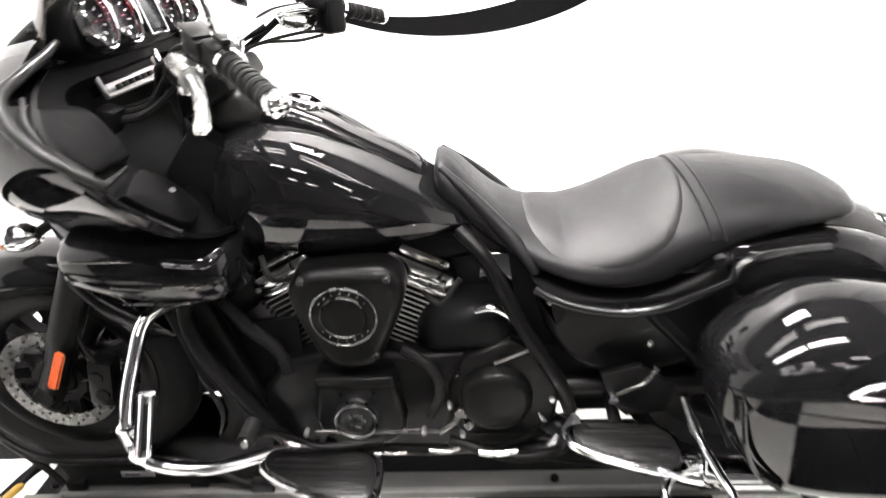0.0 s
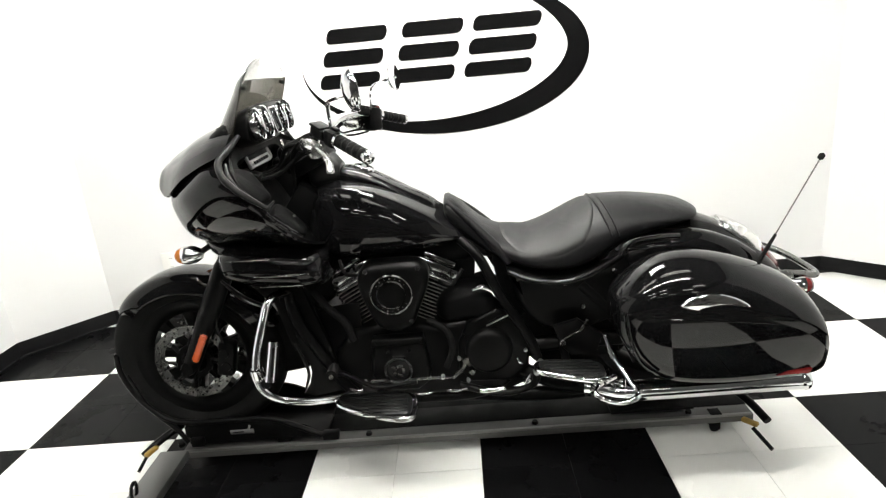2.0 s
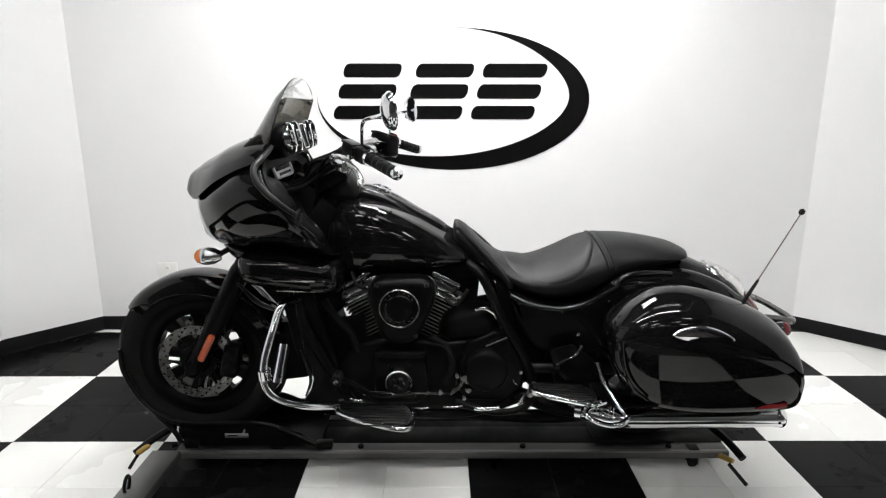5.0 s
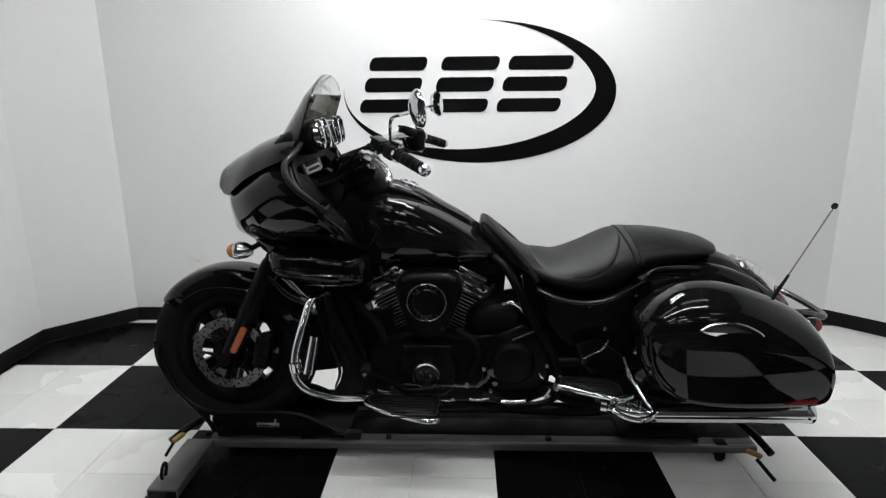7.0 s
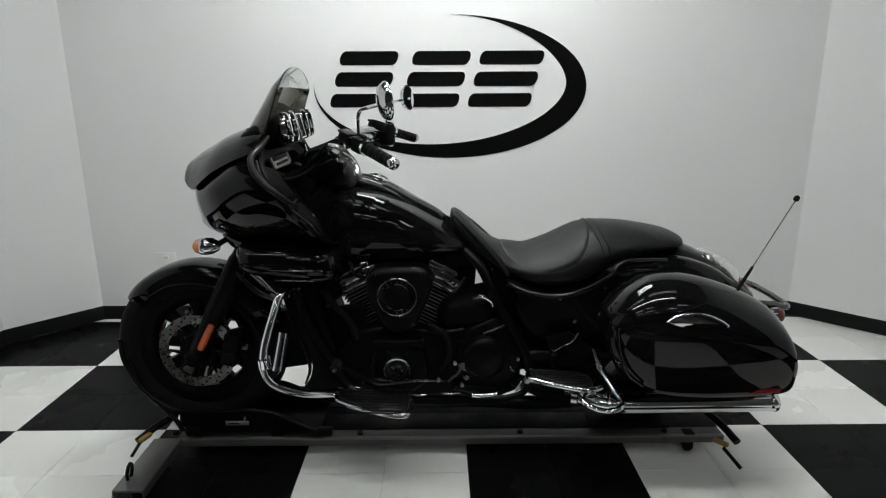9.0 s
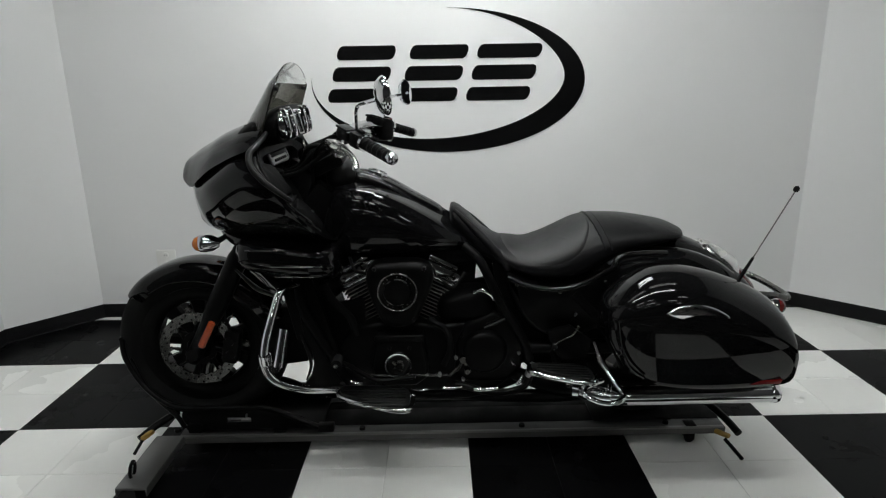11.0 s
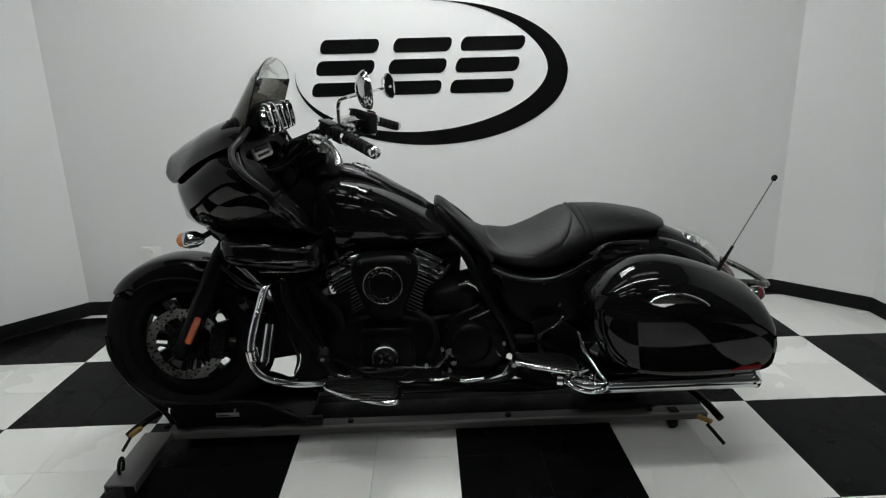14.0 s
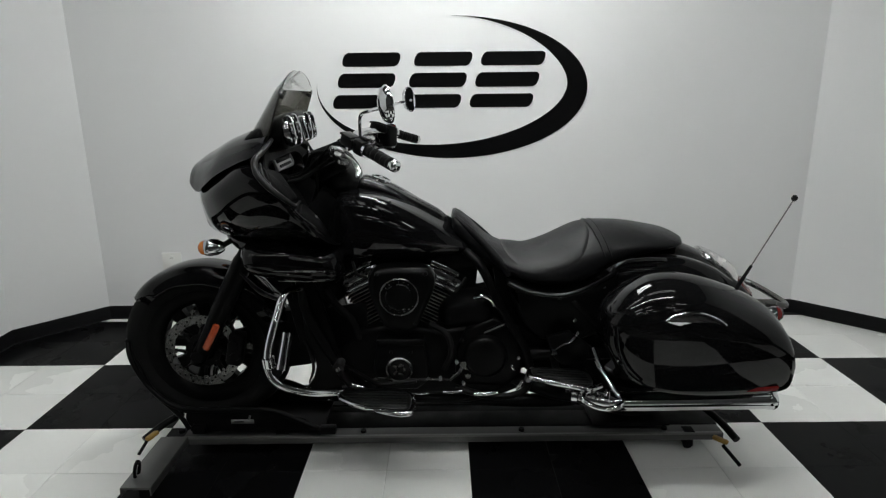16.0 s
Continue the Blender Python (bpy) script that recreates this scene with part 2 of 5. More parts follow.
def pad(c, normal, along, a, b, t, p=2.8, n=40, dome=0.35):
    """A domed cushion-like panel with a superellipse rim."""
    nr = Vector(normal).normalized()
    u = (Vector(along) - nr * Vector(along).dot(nr)).normalized()
    w = nr.cross(u)
    rings = []
    for k, h in ((0.97, -t), (1.0, -t * 0.4), (0.985, 0.0), (0.93, t * 0.30), (0.75, t * (0.30 + dome * 0.6)), (0.45, t * (0.30 + dome * 0.9)), (0.12, t * (0.30 + dome))):
        ring = []
        for i in range(n):
            q = 2 * math.pi * i / n
            x = math.copysign(abs(math.cos(q)) ** (2 / p), math.cos(q)) * a * k
            y = math.copysign(abs(math.sin(q)) ** (2 / p), math.sin(q)) * b * k
            ring.append(Vector(c) + u * x + w * y + nr * h)
        rings.append(ring)
    return loft(rings)


def join(*bms):
    out = bmesh.new()
    for b in bms:
        me = bpy.data.meshes.new("tmp")
        b.to_mesh(me)
        out.from_mesh(me)
        b.free()
        bpy.data.meshes.remove(me)
    return out


ROOT = {}


def thing(name, at, label, category, group="", kind=""):
    ob = new(name)
    ob.location = at
    ob.empty_display_size = 0.1
    ROOT[ob.name] = Vector(at)
    return tagged(ob, label, category, group, kind)


def mesh_of(name, bm, material, shift, sharp=38):
    for f in bm.faces:
        f.smooth = True
    for e in bm.edges:
        if len(e.link_faces) == 2 and e.calc_face_angle(0) > radians(sharp):
            e.smooth = False
    bmesh.ops.translate(bm, vec=-shift, verts=bm.verts)
    me = bpy.data.meshes.new(name)
    bm.to_mesh(me)
    bm.free()
    me.materials.append(material)
    return me


def part(name, bm, material, parent, label="", sharp=38):
    ob = new(name, mesh_of(name, bm, material, ROOT[parent.name], sharp))
    ob.parent = parent
    ROOT[ob.name] = ROOT[parent.name]
    if label:
        ob["label"] = label
    return ob


def solid(name, bm, material, label, category, kind="", sharp=38, at=(0, 0, 0), group=""):
    ob = new(name, mesh_of(name, bm, material, Vector(at), sharp))
    ob.location = at
    ROOT[ob.name] = Vector(at)
    return tagged(ob, label, category, group, kind)


# ---- the room ----
T = 0.6096
WY, XL, XR = 1.88, -1.53, 2.64
XW = -1.868
XE = 3.010
PLAN = [(XW, -7.0), (XW, -2 * T), (XW, 1.50), (XL, WY), (XR, WY), (XE, 1.51), (XE, -2 * T), (XE, -7.0)]


def wall_piece(a, b, z0, z1, t):
    """A straight length of wall from a to b on plan, its thickness outward."""
    d = (Vector(b) - Vector(a)).normalized()
    o = Vector((-d.y, d.x)) * t
    e = d * abs(t) * 0.415
    pts = [Vector(a), Vector(b), Vector(b) + o + e, Vector(a) + o - e]
    return slab([tuple(p) for p in pts], z0, z1, "z", 0)


names = ["wall_hall_west", "wall_west", "wall_northwest", "wall_north", "wall_northeast", "wall_east", "wall_hall_east", "wall_south"]
for i, nm in enumerate(names):
    a, b = PLAN[i], PLAN[(i + 1) % 8]
    white = i in (1, 2, 3, 4, 5)
    solid(nm, wall_piece(a, b, -0.02, CEIL + 0.02, 0.35), M_WALL if white else M_HALL, "smooth white painted showroom wall" if white else "unseen hall wall, darkened like an unlit room", "wall", "structure")
    d = (Vector(b) - Vector(a)).normalized()
    bb = [(0, 0.002), (0.010, 0.002), (0.0055, 0.006), (0.0045, 0.014), (0.0040, 0.080), (0.0022, 0.084), (0, 0.084)]
    rings = []
    for q in (Vector(a), Vector(b)):
        rings.append([V(q.x + d.y * u, q.y - d.x * u, z) for u, z in bb])
    solid("baseboard", loft(rings), M_BASE, "black vinyl cove baseboard along the white wall", "baseboard", "structure")
SHEET = [(XW - 0.3, -7.3), (XW - 0.3, 1.62), (XL - 0.15, WY + 0.3), (XR + 0.15, WY + 0.3), (XE + 0.3, 1.62), (XE + 0.3, -7.3)]
solid("ceiling", slab(SHEET, CEIL + 0.005, CEIL + 0.10, "z", 0), M_CEIL, "unseen ceiling, kept dark for the reflections", "ceiling", "structure")

# wall graphic: a swept crescent round three stacks of slanted bars
GY = WY - 0.003


def crescent():
    bm = bmesh.new()
    n, rows = 96, []
    for i in range(n + 1):
        s = i / n
        a = math.pi - 0.08 + s * (1.5 * math.pi + 0.08)
        w = 0.121 * math.sin(math.pi * s ** 1.40) ** (1.6 if s > 0.61 else 0.95)
        o = V(0.578 + 0.757 * math.cos(a), 0, 1.350 + 0.385 * math.sin(a))
        nr = V(math.cos(a) / 0.757, 0, math.sin(a) / 0.385).normalized()
        q = o - nr * max(w, 0.0006)
        rows.append([bm.verts.new((p.x, y, p.z)) for p, y in ((o, GY), (q, GY), (q, WY - 0.0005), (o, WY - 0.0005))])
    for a, b in zip(rows, rows[1:]):
        for k in range(4):
            bm.faces.new((a[k], a[(k + 1) % 4], b[(k + 1) % 4], b[k]))
    bmesh.ops.recalc_face_normals(bm, faces=bm.faces)
    return bm


def slanted_bar(x0, w, v, h):
    """A slanted bar with rounded ends, v above the emblem's foot."""
    z0, full, lean, rows = 1.247, 0.300, 0.083, []
    bm = bmesh.new()
    for i in range(11):
        u = i / 10
        d = h / 2 - math.sqrt(max(0, (h / 2) ** 2 - (h * (u - 0.5)) ** 2))
        zz = v + h * u
        a, b = x0 + 0.6 * d + lean * zz / full, x0 + w - 0.6 * d + lean * zz / full
        rows.append([bm.verts.new((q, y, z0 + zz)) for q, y in ((a, GY), (b, GY), (b, WY - 0.0005), (a, WY - 0.0005))])
    for a, b in zip(rows, rows[1:]):
        for j in range(4):
            bm.faces.new((a[j], a[(j + 1) % 4], b[(j + 1) % 4], b[j]))
    bm.faces.new(rows[0]), bm.faces.new(rows[-1][::-1])
    bmesh.ops.recalc_face_normals(bm, faces=bm.faces)
    return bm


logo = thing("wall_graphic", (0.58, WY, 1.35), "black vinyl emblem on the white wall", "wall graphic")
part("crescent", crescent(), M_LOGO, logo, "black swept crescent")
for x0, w in ((-0.100, 0.318), (0.298, 0.318), (0.668, 0.352)):
    for v, h in ((0.0, 0.074), (0.112, 0.078), (0.226, 0.074)):
        part("bar", slanted_bar(x0, w, v, h), M_LOGO, logo)

outlet = thing("wall_outlet", (-1.11, WY, 0.36), "white plastic duplex power outlet on the wall", "outlet")
part("cover_plate", box((-1.11, WY - 0.004, 0.36), (0.115, 0.008, 0.115), 0.003), M_PLASTIC_W, outlet)
for dz in (-0.026, 0.026):
    part("socket", lathe([(0, 0), (0.015, 0), (0.017, 0.003), (0.017, 0.006)], (-1.11, WY - 0.0115, 0.36 + dz), "y", 20), M_PLASTIC_W, outlet)
    for dx in (-0.006, 0.006):
        part("slot", box((-1.11 + dx, WY - 0.012, 0.36 + dz), (0.002, 0.002, 0.008), 0), M_SATIN, outlet)


# ceiling lights: flat diffuser panels in white frames
def panel_light(x, y, lx, ly, glow):
    t = thing("ceiling_light", (x, y, CEIL), "white rectangular diffuser light set in the ceiling", "ceiling light", "ceiling panel lights")
    part("frame", join(*[box((x + dx, y + dy, CEIL - 0.012), (sx, sy, 0.024), 0.004) for dx, dy, sx, sy in ((0, -ly / 2, lx + 0.04, 0.03), (0, ly / 2, lx + 0.04, 0.03), (-lx / 2, 0, 0.03, ly), (lx / 2, 0, 0.03, ly))]), M_PLASTIC_W, t)
    part("diffuser", box((x, y, CEIL - 0.004), (lx - 0.04, ly - 0.04, 0.012), 0.003), glow, t, "glowing white diffuser")


def tube_light(x, y, gap, glow):
    """A twin-tube batten under the ceiling; skirts are added to shade the side walls."""
    t = thing("tube_light", (x, y, CEIL), "white twin-tube fluorescent batten under the ceiling", "ceiling light", "ceiling tube lights")
    part("housing", box((x, y, CEIL - 0.02), (1.24, gap + 0.05, 0.038), 0.006), M_PLASTIC_W, t)
    for s in (-1, 1):
        part("fluorescent_tube", tube([(x - 0.58, y + s * gap / 2, CEIL - 0.062), (x + 0.58, y + s * gap / 2, CEIL - 0.062)], 0.014, 12), glow, t, "glowing white tube")
        for e in (-1, 1):
            if s < 0:
                part("shading_skirt", box((x + e * 0.616, y, CEIL - 0.075), (0.016, gap + 0.09, 0.15), 0.004), M_PLASTIC_W, t)
            part("lamp_holder", box((x + e * 0.592, y + s * gap / 2, CEIL - 0.056), (0.024, 0.03, 0.04), 0.004), M_PLASTIC_W, t)


def troffer(x, y, lx, ly):
    """An unseen fitting with three diffuser strips; its deep ends shade the side walls."""
    t = thing("ceiling_light", (x, y, CEIL), "unseen light fitting added to brighten the wall, with deep ends blocking side light", "ceiling light", "ceiling panel lights")
    part("frame", join(*[box((x, y + (k - 1.5) * ly / 3, CEIL - 0.012), (lx + 0.06, 0.06, 0.024), 0.004) for k in range(4)], *[box((x + e * (lx / 2 + 0.015), y, CEIL - 0.084), (0.03, ly + 0.06, 0.168), 0.004) for e in (-1, 1)]), M_PLASTIC_W, t)
    for k in range(3):
        part("diffuser", box((x, y + (k - 1) * ly / 3, CEIL - 0.004), (lx, 0.062, 0.012), 0.003), M_TUBE3, t, "glowing white diffuser")


# unseen fitting added for the bright top centre of the wall
troffer(0.56, 1.02, 0.95, 0.54)
# unseen weak tubes added over the bike as fill
for x, y, gap in ((-0.35, 0.12, 0.16), (1.25, 0.12, 0.16)):
    tube_light(x, y, gap, M_TUBE4)
for x, y, gap in ((-0.15, -0.70, 0.12), (1.15, -0.70, 0.12)):
    tube_light(x, y, gap, M_TUBE)
for x, y, lx in ((-0.6, -2.6, 0.6), (0.3, -2.6, 0.6), (2.3, -2.6, 0.6), (-0.9, -3.9, 0.6), (0.2, -3.9, 0.9), (1.9, -3.9, 0.6), (3.3, -3.9, 0.6), (-0.4, -5.2, 0.6), (0.9, -5.2, 0.6), (2.6, -5.2, 0.6)):
    panel_light(x, y, lx, 0.15, M_TUBE2)


# ---- the motorcycle ----
K, KP = 0.9775, V(0.500, -1.604, 1.322)
YC = 0.58
AX, AZ, RX, RZ = -0.395, 0.395, 1.27, 0.395
bike = thing("motorcycle", (0.44, YC, 0.08), "gloss black touring motorcycle with fairing and hard saddlebags", "motorcycle")


def both(name, make, material, parent, label="", shift=(0, 0, 0), sharp=38):
    """A part on the near side and its twin on the far side."""
    obs = []
    for s in (0, 1):
        bm = make()
        if s:
            bmesh.ops.transform(bm, matrix=Matrix.Translation((0, 2 * YC, 0)) @ Matrix.Diagonal((1, -1, 1, 1)), verts=bm.verts)
            bmesh.ops.reverse_faces(bm, faces=bm.faces)
            bmesh.ops.translate(bm, vec=shift, verts=bm.verts)
        obs.append(part(name, bm, material, parent, label, sharp))
    return obs


def wheel(x, z, R, w, rim, spokes, name):
    ring = part(name, lathe([(rim + 0.004, -w * 0.36), (rim + 0.03, -w * 0.47), (R - 0.055, -w * 0.5), (R - 0.026, -w * 0.44), (R - 0.008, -w * 0.28), (R, 0),
                             (R - 0.008, w * 0.28), (R - 0.026, w * 0.44), (R - 0.055, w * 0.5), (rim + 0.03, w * 0.47), (rim + 0.004, w * 0.36), (rim - 0.01, 0), (rim + 0.004, -w * 0.36)],
                            (x, YC, z), "y", 72), M_RUBBER, bike, "black rubber tyre on a cast wheel")
    part("rim", lathe([(rim + 0.006, -w * 0.40), (rim - 0.004, -w * 0.41), (rim - 0.034, -w * 0.36), (rim - 0.052, -w * 0.2), (rim - 0.052, w * 0.2), (rim - 0.034, w * 0.36), (rim - 0.004, w * 0.41), (rim + 0.006, w * 0.40), (rim + 0.006, -w * 0.40)],
                      (x, YC, z), "y", 64), M_SATIN, ring, "satin black cast rim")
    part("hub", lathe([(0, -0.075), (0.034, -0.075), (0.05, -0.06), (0.05, 0.06), (0.034, 0.075), (0, 0.075)], (x, YC, z), "y", 28), M_SATIN, ring)
    for k in range(spokes):
        a = 2 * math.pi * (k + 0.35) / spokes
        d, s = V(math.cos(a), 0, math.sin(a)), V(-math.sin(a), 0, math.cos(a))
        rings = []
        for u, hw, ht in ((0.035, 0.024, 0.030), (0.08, 0.021, 0.028), (0.13, 0.022, 0.026), (rim - 0.06, 0.029, 0.028), (rim - 0.036, 0.040, 0.032)):
            c = V(x, YC, z) + d * u
            rings.append([c + s * (hw * cx) + V(0, ht * cy, 0) for cx, cy in ((-1, -0.6), (-0.6, -1), (0.6, -1), (1, -0.6), (1, 0.6), (0.6, 1), (-0.6, 1), (-1, 0.6))])
        part("spoke", loft(rings), M_SATIN, ring)
    return ring


front = wheel(AX, AZ, 0.322, 0.132, 0.222, 9, "front_wheel")
rear = wheel(RX, RZ, 0.322, 0.172, 0.222, 9, "rear_wheel")


# brake discs with drilled holes
def disc(y, parent):
    d = part("brake_disc", lathe([(0.108, -0.003), (0.143, -0.003), (0.143, 0.003), (0.108, 0.003), (0.108, -0.003)], (AX, y, AZ), "y", 60), M_DISC, parent, "grey steel brake disc with drilled holes")
    part("disc_carrier", lathe([(0.045, -0.001), (0.066, -0.003), (0.068, 0.006), (0.045, 0.008), (0.045, -0.001)], (AX, y, AZ), "y", 36), M_SATIN, d, "black disc carrier")
    for k in range(8):
        a = 2 * math.pi * k / 8
        part("carrier_arm", tube([(AX + r * math.cos(a + b), y + 0.001, AZ + r * math.sin(a + b)) for r, b in ((0.062, 0.10), (0.085, 0.0), (0.110, -0.03))], [0.013, 0.009, 0.007], 8, 6, flat=0.5), M_SATIN, d)
    for k in range(30):
        for j, r in enumerate((0.116, 0.126, 0.136)):
            a = 2 * math.pi * (k + j * 0.33) / 30
            if (k + j) % 2 == 0:
                part("drilled_hole", lathe([(0, -0.0037), (0.0040, -0.0037), (0.0040, 0.0037), (0, 0.0037)], (AX + r * math.cos(a), y, AZ + r * math.sin(a)), "y", 8), M_SATIN, d)
    for k in range(8):
        a = 2 * math.pi * k / 8
        part("disc_bolt", lathe([(0, -0.010), (0.006, -0.010), (0.008, -0.006), (0.008, 0.004)], (AX + 0.103 * math.cos(a), y, AZ + 0.103 * math.sin(a)), "y", 10), M_POLISH2, d)


disc(YC - 0.082, front)
disc(YC + 0.082, front)

# front fender: an arched shell round the tyre
def arc_shell(x, z, R, hw, a0, a1, t=0.004, drop=0.07, n=36, m=16):
    rings = []
    for i in range(n + 1):
        u = i / n
        a = radians(a0 + (a1 - a0) * u)
        taper = 1 - 0.45 * max(0, 1 - u / 0.16) ** 2 - 0.45 * max(0, (u - 0.84) / 0.16) ** 2
        ring = []
        for s in (1, -1):
            for k in range(m + 1):
                b = math.pi * (k / m if s > 0 else 1 - k / m)
                h = hw * taper - (0 if s > 0 else t)
                cy = -h * math.copysign(abs(math.cos(b)) ** 0.6, math.cos(b))
                rad = R - drop + (drop - (0 if s > 0 else t)) * abs(math.sin(b)) ** 0.6
                ring.append(V(x + math.cos(a) * rad, YC + cy, z + math.sin(a) * rad))
        rings.append(ring)
    return loft(rings)


fend = part("front_fender", arc_shell(AX, AZ, 0.332, 0.088, 143, 18, drop=0.07), M_PAINT, bike, "gloss black front fender")
part("fender_edge", tube([(AX + 0.267 * math.cos(radians(a)), YC - 0.0885, AZ + 0.267 * math.sin(radians(a))) for a in (125, 110, 95, 80, 65, 50)], 0.0035, 6), M_PAINT, fend)


# fork legs with sliders, covers and reflectors
def leg():
    return lathe([(0, -0.005), (0.024, -0.005), (0.029, 0.02), (0.030, 0.16), (0.034, 0.20), (0.036, 0.22), (0.036, 0.44), (0.031, 0.46), (0.031, 0.60), (0, 0.60)], (AX - 0.012, YC - 0.118, AZ - 0.03), (0.47, 0, 0.88), 24)


both("fork_leg", leg, M_SATIN, bike, "satin black fork leg")
def cap():
    return lathe([(0, -0.012), (0.022, -0.012), (0.026, -0.005), (0.026, 0.01)], (AX, YC - 0.135, AZ), "y", 20)
both("axle_cap", cap, M_SATIN, front)
def reflector():
    d = V(0.47, 0, 0.88).normalized()
    bm = bmesh.new()
    bmesh.ops.create_cube(bm, size=1)
    bmesh.ops.transform(bm, matrix=Matrix.Diagonal((0.025, 0.012, 0.114, 1)), verts=bm.verts)
    bmesh.ops.bevel(bm, geom=bm.edges[:], offset=0.005, segments=3, affect="EDGES")
    bmesh.ops.transform(bm, matrix=Matrix.Translation(V(AX + 0.005, YC - 0.151, AZ - 0.028) + d * 0.125) @ Matrix.Rotation(math.atan2(0.47, 0.88), 4, "Y"), verts=bm.verts)
    return bm
both("side_reflector", reflector, M_AMBER, bike, "amber side reflector on the fork leg")
def caliper():
    return join(box((AX + 0.135, YC - 0.105, AZ + 0.02), (0.06, 0.055, 0.13), 0.012, Matrix.Rotation(radians(12), 4, "Y")),
                lathe([(0, 0), (0.016, 0), (0.018, 0.006), (0.018, 0.02)], (AX + 0.135, YC - 0.137, AZ + 0.045), "y", 16),
                lathe([(0, 0), (0.016, 0), (0.018, 0.006), (0.018, 0.02)], (AX + 0.135, YC - 0.137, AZ - 0.005), "y", 16))
both("brake_caliper", caliper, M_SATIN, front, "black brake caliper")
def hose():
    return tube([(AX + 0.14, YC - 0.12, AZ + 0.07), (AX + 0.13, YC - 0.13, AZ + 0.16), (AX + 0.17, YC - 0.12, AZ + 0.27), (AX + 0.23, YC - 0.1, AZ + 0.40)], 0.005, 8)
both("brake_hose", hose, M_RUBBER, bike)

# fairing shell
fair = part("fairing", body([(-0.392, 0.856, 1.022, 0.030, 0.5, 2.2, 2.2, 0.20), (-0.380, 0.845, 1.032, 0.075, 0.5, 2.2, 2.2, 0.20), (-0.354, 0.838, 1.042, 0.140, 0.58, 2.4, 2.2, 0.23), (-0.330, 0.832, 1.050, 0.198, 0.64, 2.6, 2.4, 0.29),
                             (-0.257, 0.826, 1.088, 0.288, 0.70, 2.6, 2.6, 0.42), (-0.160, 0.815, 1.142, 0.345, 0.72, 2.5, 2.6, 0.58), (-0.075, 0.810, 1.176, 0.375, 0.64, 2.2, 2.6, 0.65), (-0.050, 0.812, 1.180, 0.378, 0.65, 2.2, 2.6, 0.67)],
                            34, 48, YC, 1.143, False), M_PAINT, bike, "gloss black batwing fairing")


def cowl_section(q):
    """A domed hood with a crisp lower lip on either side."""
    side = [(-1.0, 0.0), (-0.945, 0.20), (-0.84, 0.46), (-0.66, 0.74), (-0.38, 0.94), (0.0, 1.0), (0.38, 0.94), (0.66, 0.74), (0.84, 0.46), (0.945, 0.20), (1.0, 0.0)]
    return [side, [(1.0, 0.0), (0.94, -0.05)], [(0.94, -0.05), (-0.94, -0.05)], [(-0.94, -0.05), (-1.0, 0.0)]]


part("upper_cowl", sect([(-0.376, 1.058, 1.076, 0.050, 0), (-0.367, 1.042, 1.096, 0.098, 0), (-0.337, 1.022, 1.117, 0.145, 0), (-0.302, 1.024, 1.140, 0.190, 0), (-0.257, 1.053, 1.163, 0.236, 0),
                         (-0.206, 1.087, 1.191, 0.270, 0), (-0.126, 1.126, 1.222, 0.304, 0), (-0.075, 1.145, 1.234, 0.318, 0), (-0.045, 1.162, 1.236, 0.318, 0)],
                        cowl_section, YC, 30, 10), M_PAINT, fair, "raised gloss black upper cowl", 25)


# the fairing's inner side: a rim, a flat shelf for the panels and a deep recess
CN = V(1, 0, 0.67).normalized()


def liner():
    rings = []
    for k, dep in ((1.0, 0.0), (0.975, -0.004), (0.955, 0.012), (0.62, 0.022), (0.57, 0.05), (0.55, 0.11)):
        ring = []
        for i in range(56):
            t = 2 * math.pi * i / 56
            p, zm, hh = (2.2 if k > 0.9 else 7.0, 1.0505, 0.1295 * (1 if k > 0.9 else min(1.0, 0.93 / k))) if math.sin(t) >= 0 else (2.6, 1.0505, 0.2385)
            y = 0.378 * k * math.copysign(abs(math.cos(t)) ** (2 / p), math.cos(t))
            z = zm + hh * k * math.copysign(abs(math.sin(t)) ** (2 / p), math.sin(t))
            ring.append(V(-0.050 + 0.67 * (1.143 - z), YC + y, z) - CN * dep)
        rings.append(ring)
    return loft(rings, False, True)


part("inner_liner", liner(), M_MATTE, fair, "matte black inner side of the fairing")


def panel3(pts, th, n=36):
    """A slightly domed panel with a given outline in space."""
    P = [Vector(p[:3]) for p in cr(list(pts) + [pts[0]], n + 1)[:-1]]
    c = sum(P, V(0, 0, 0)) / n
    nr = (P[0] - c).cross(P[n // 4] - c).normalized()
    if nr.x < 0:
        nr = -nr
    return loft([[c + (p - c) * k + nr * (h * th) for p in P] for k, h in ((0.98, -1.0), (1.0, -0.3), (0.985, 0.1), (0.93, 0.4), (0.70, 0.65), (0.40, 0.78), (0.10, 0.82))])


def trim():
    return tube([(-0.030, YC - 0.230, 1.194), (-0.034, YC - 0.262, 1.180), (-0.042, YC - 0.318, 1.160), (-0.052, YC - 0.362, 1.138), (-0.041, YC - 0.386, 1.104), (-0.015, YC - 0.392, 1.071), (0.012, YC - 0.392, 1.046), (0.061, YC - 0.376, 1.004), (0.064, YC - 0.345, 1.000), (0.064, YC - 0.300, 1.003)], [0.006, 0.008, 0.0095, 0.0100, 0.0100, 0.0095, 0.009, 0.007, 0.005, 0.003], 12, 56)
both("edge_trim", trim, M_TRIM, fair, "dark grey rolled trim along the fairing edge")
both("edge_bead", lambda: tube([(-0.046, YC - 0.330, 1.128), (-0.030, YC - 0.362, 1.092), (0.008, YC - 0.374, 1.050), (0.045, YC - 0.362, 1.012)], [0.004, 0.006, 0.006, 0.004], 8), M_TRIM, fair)


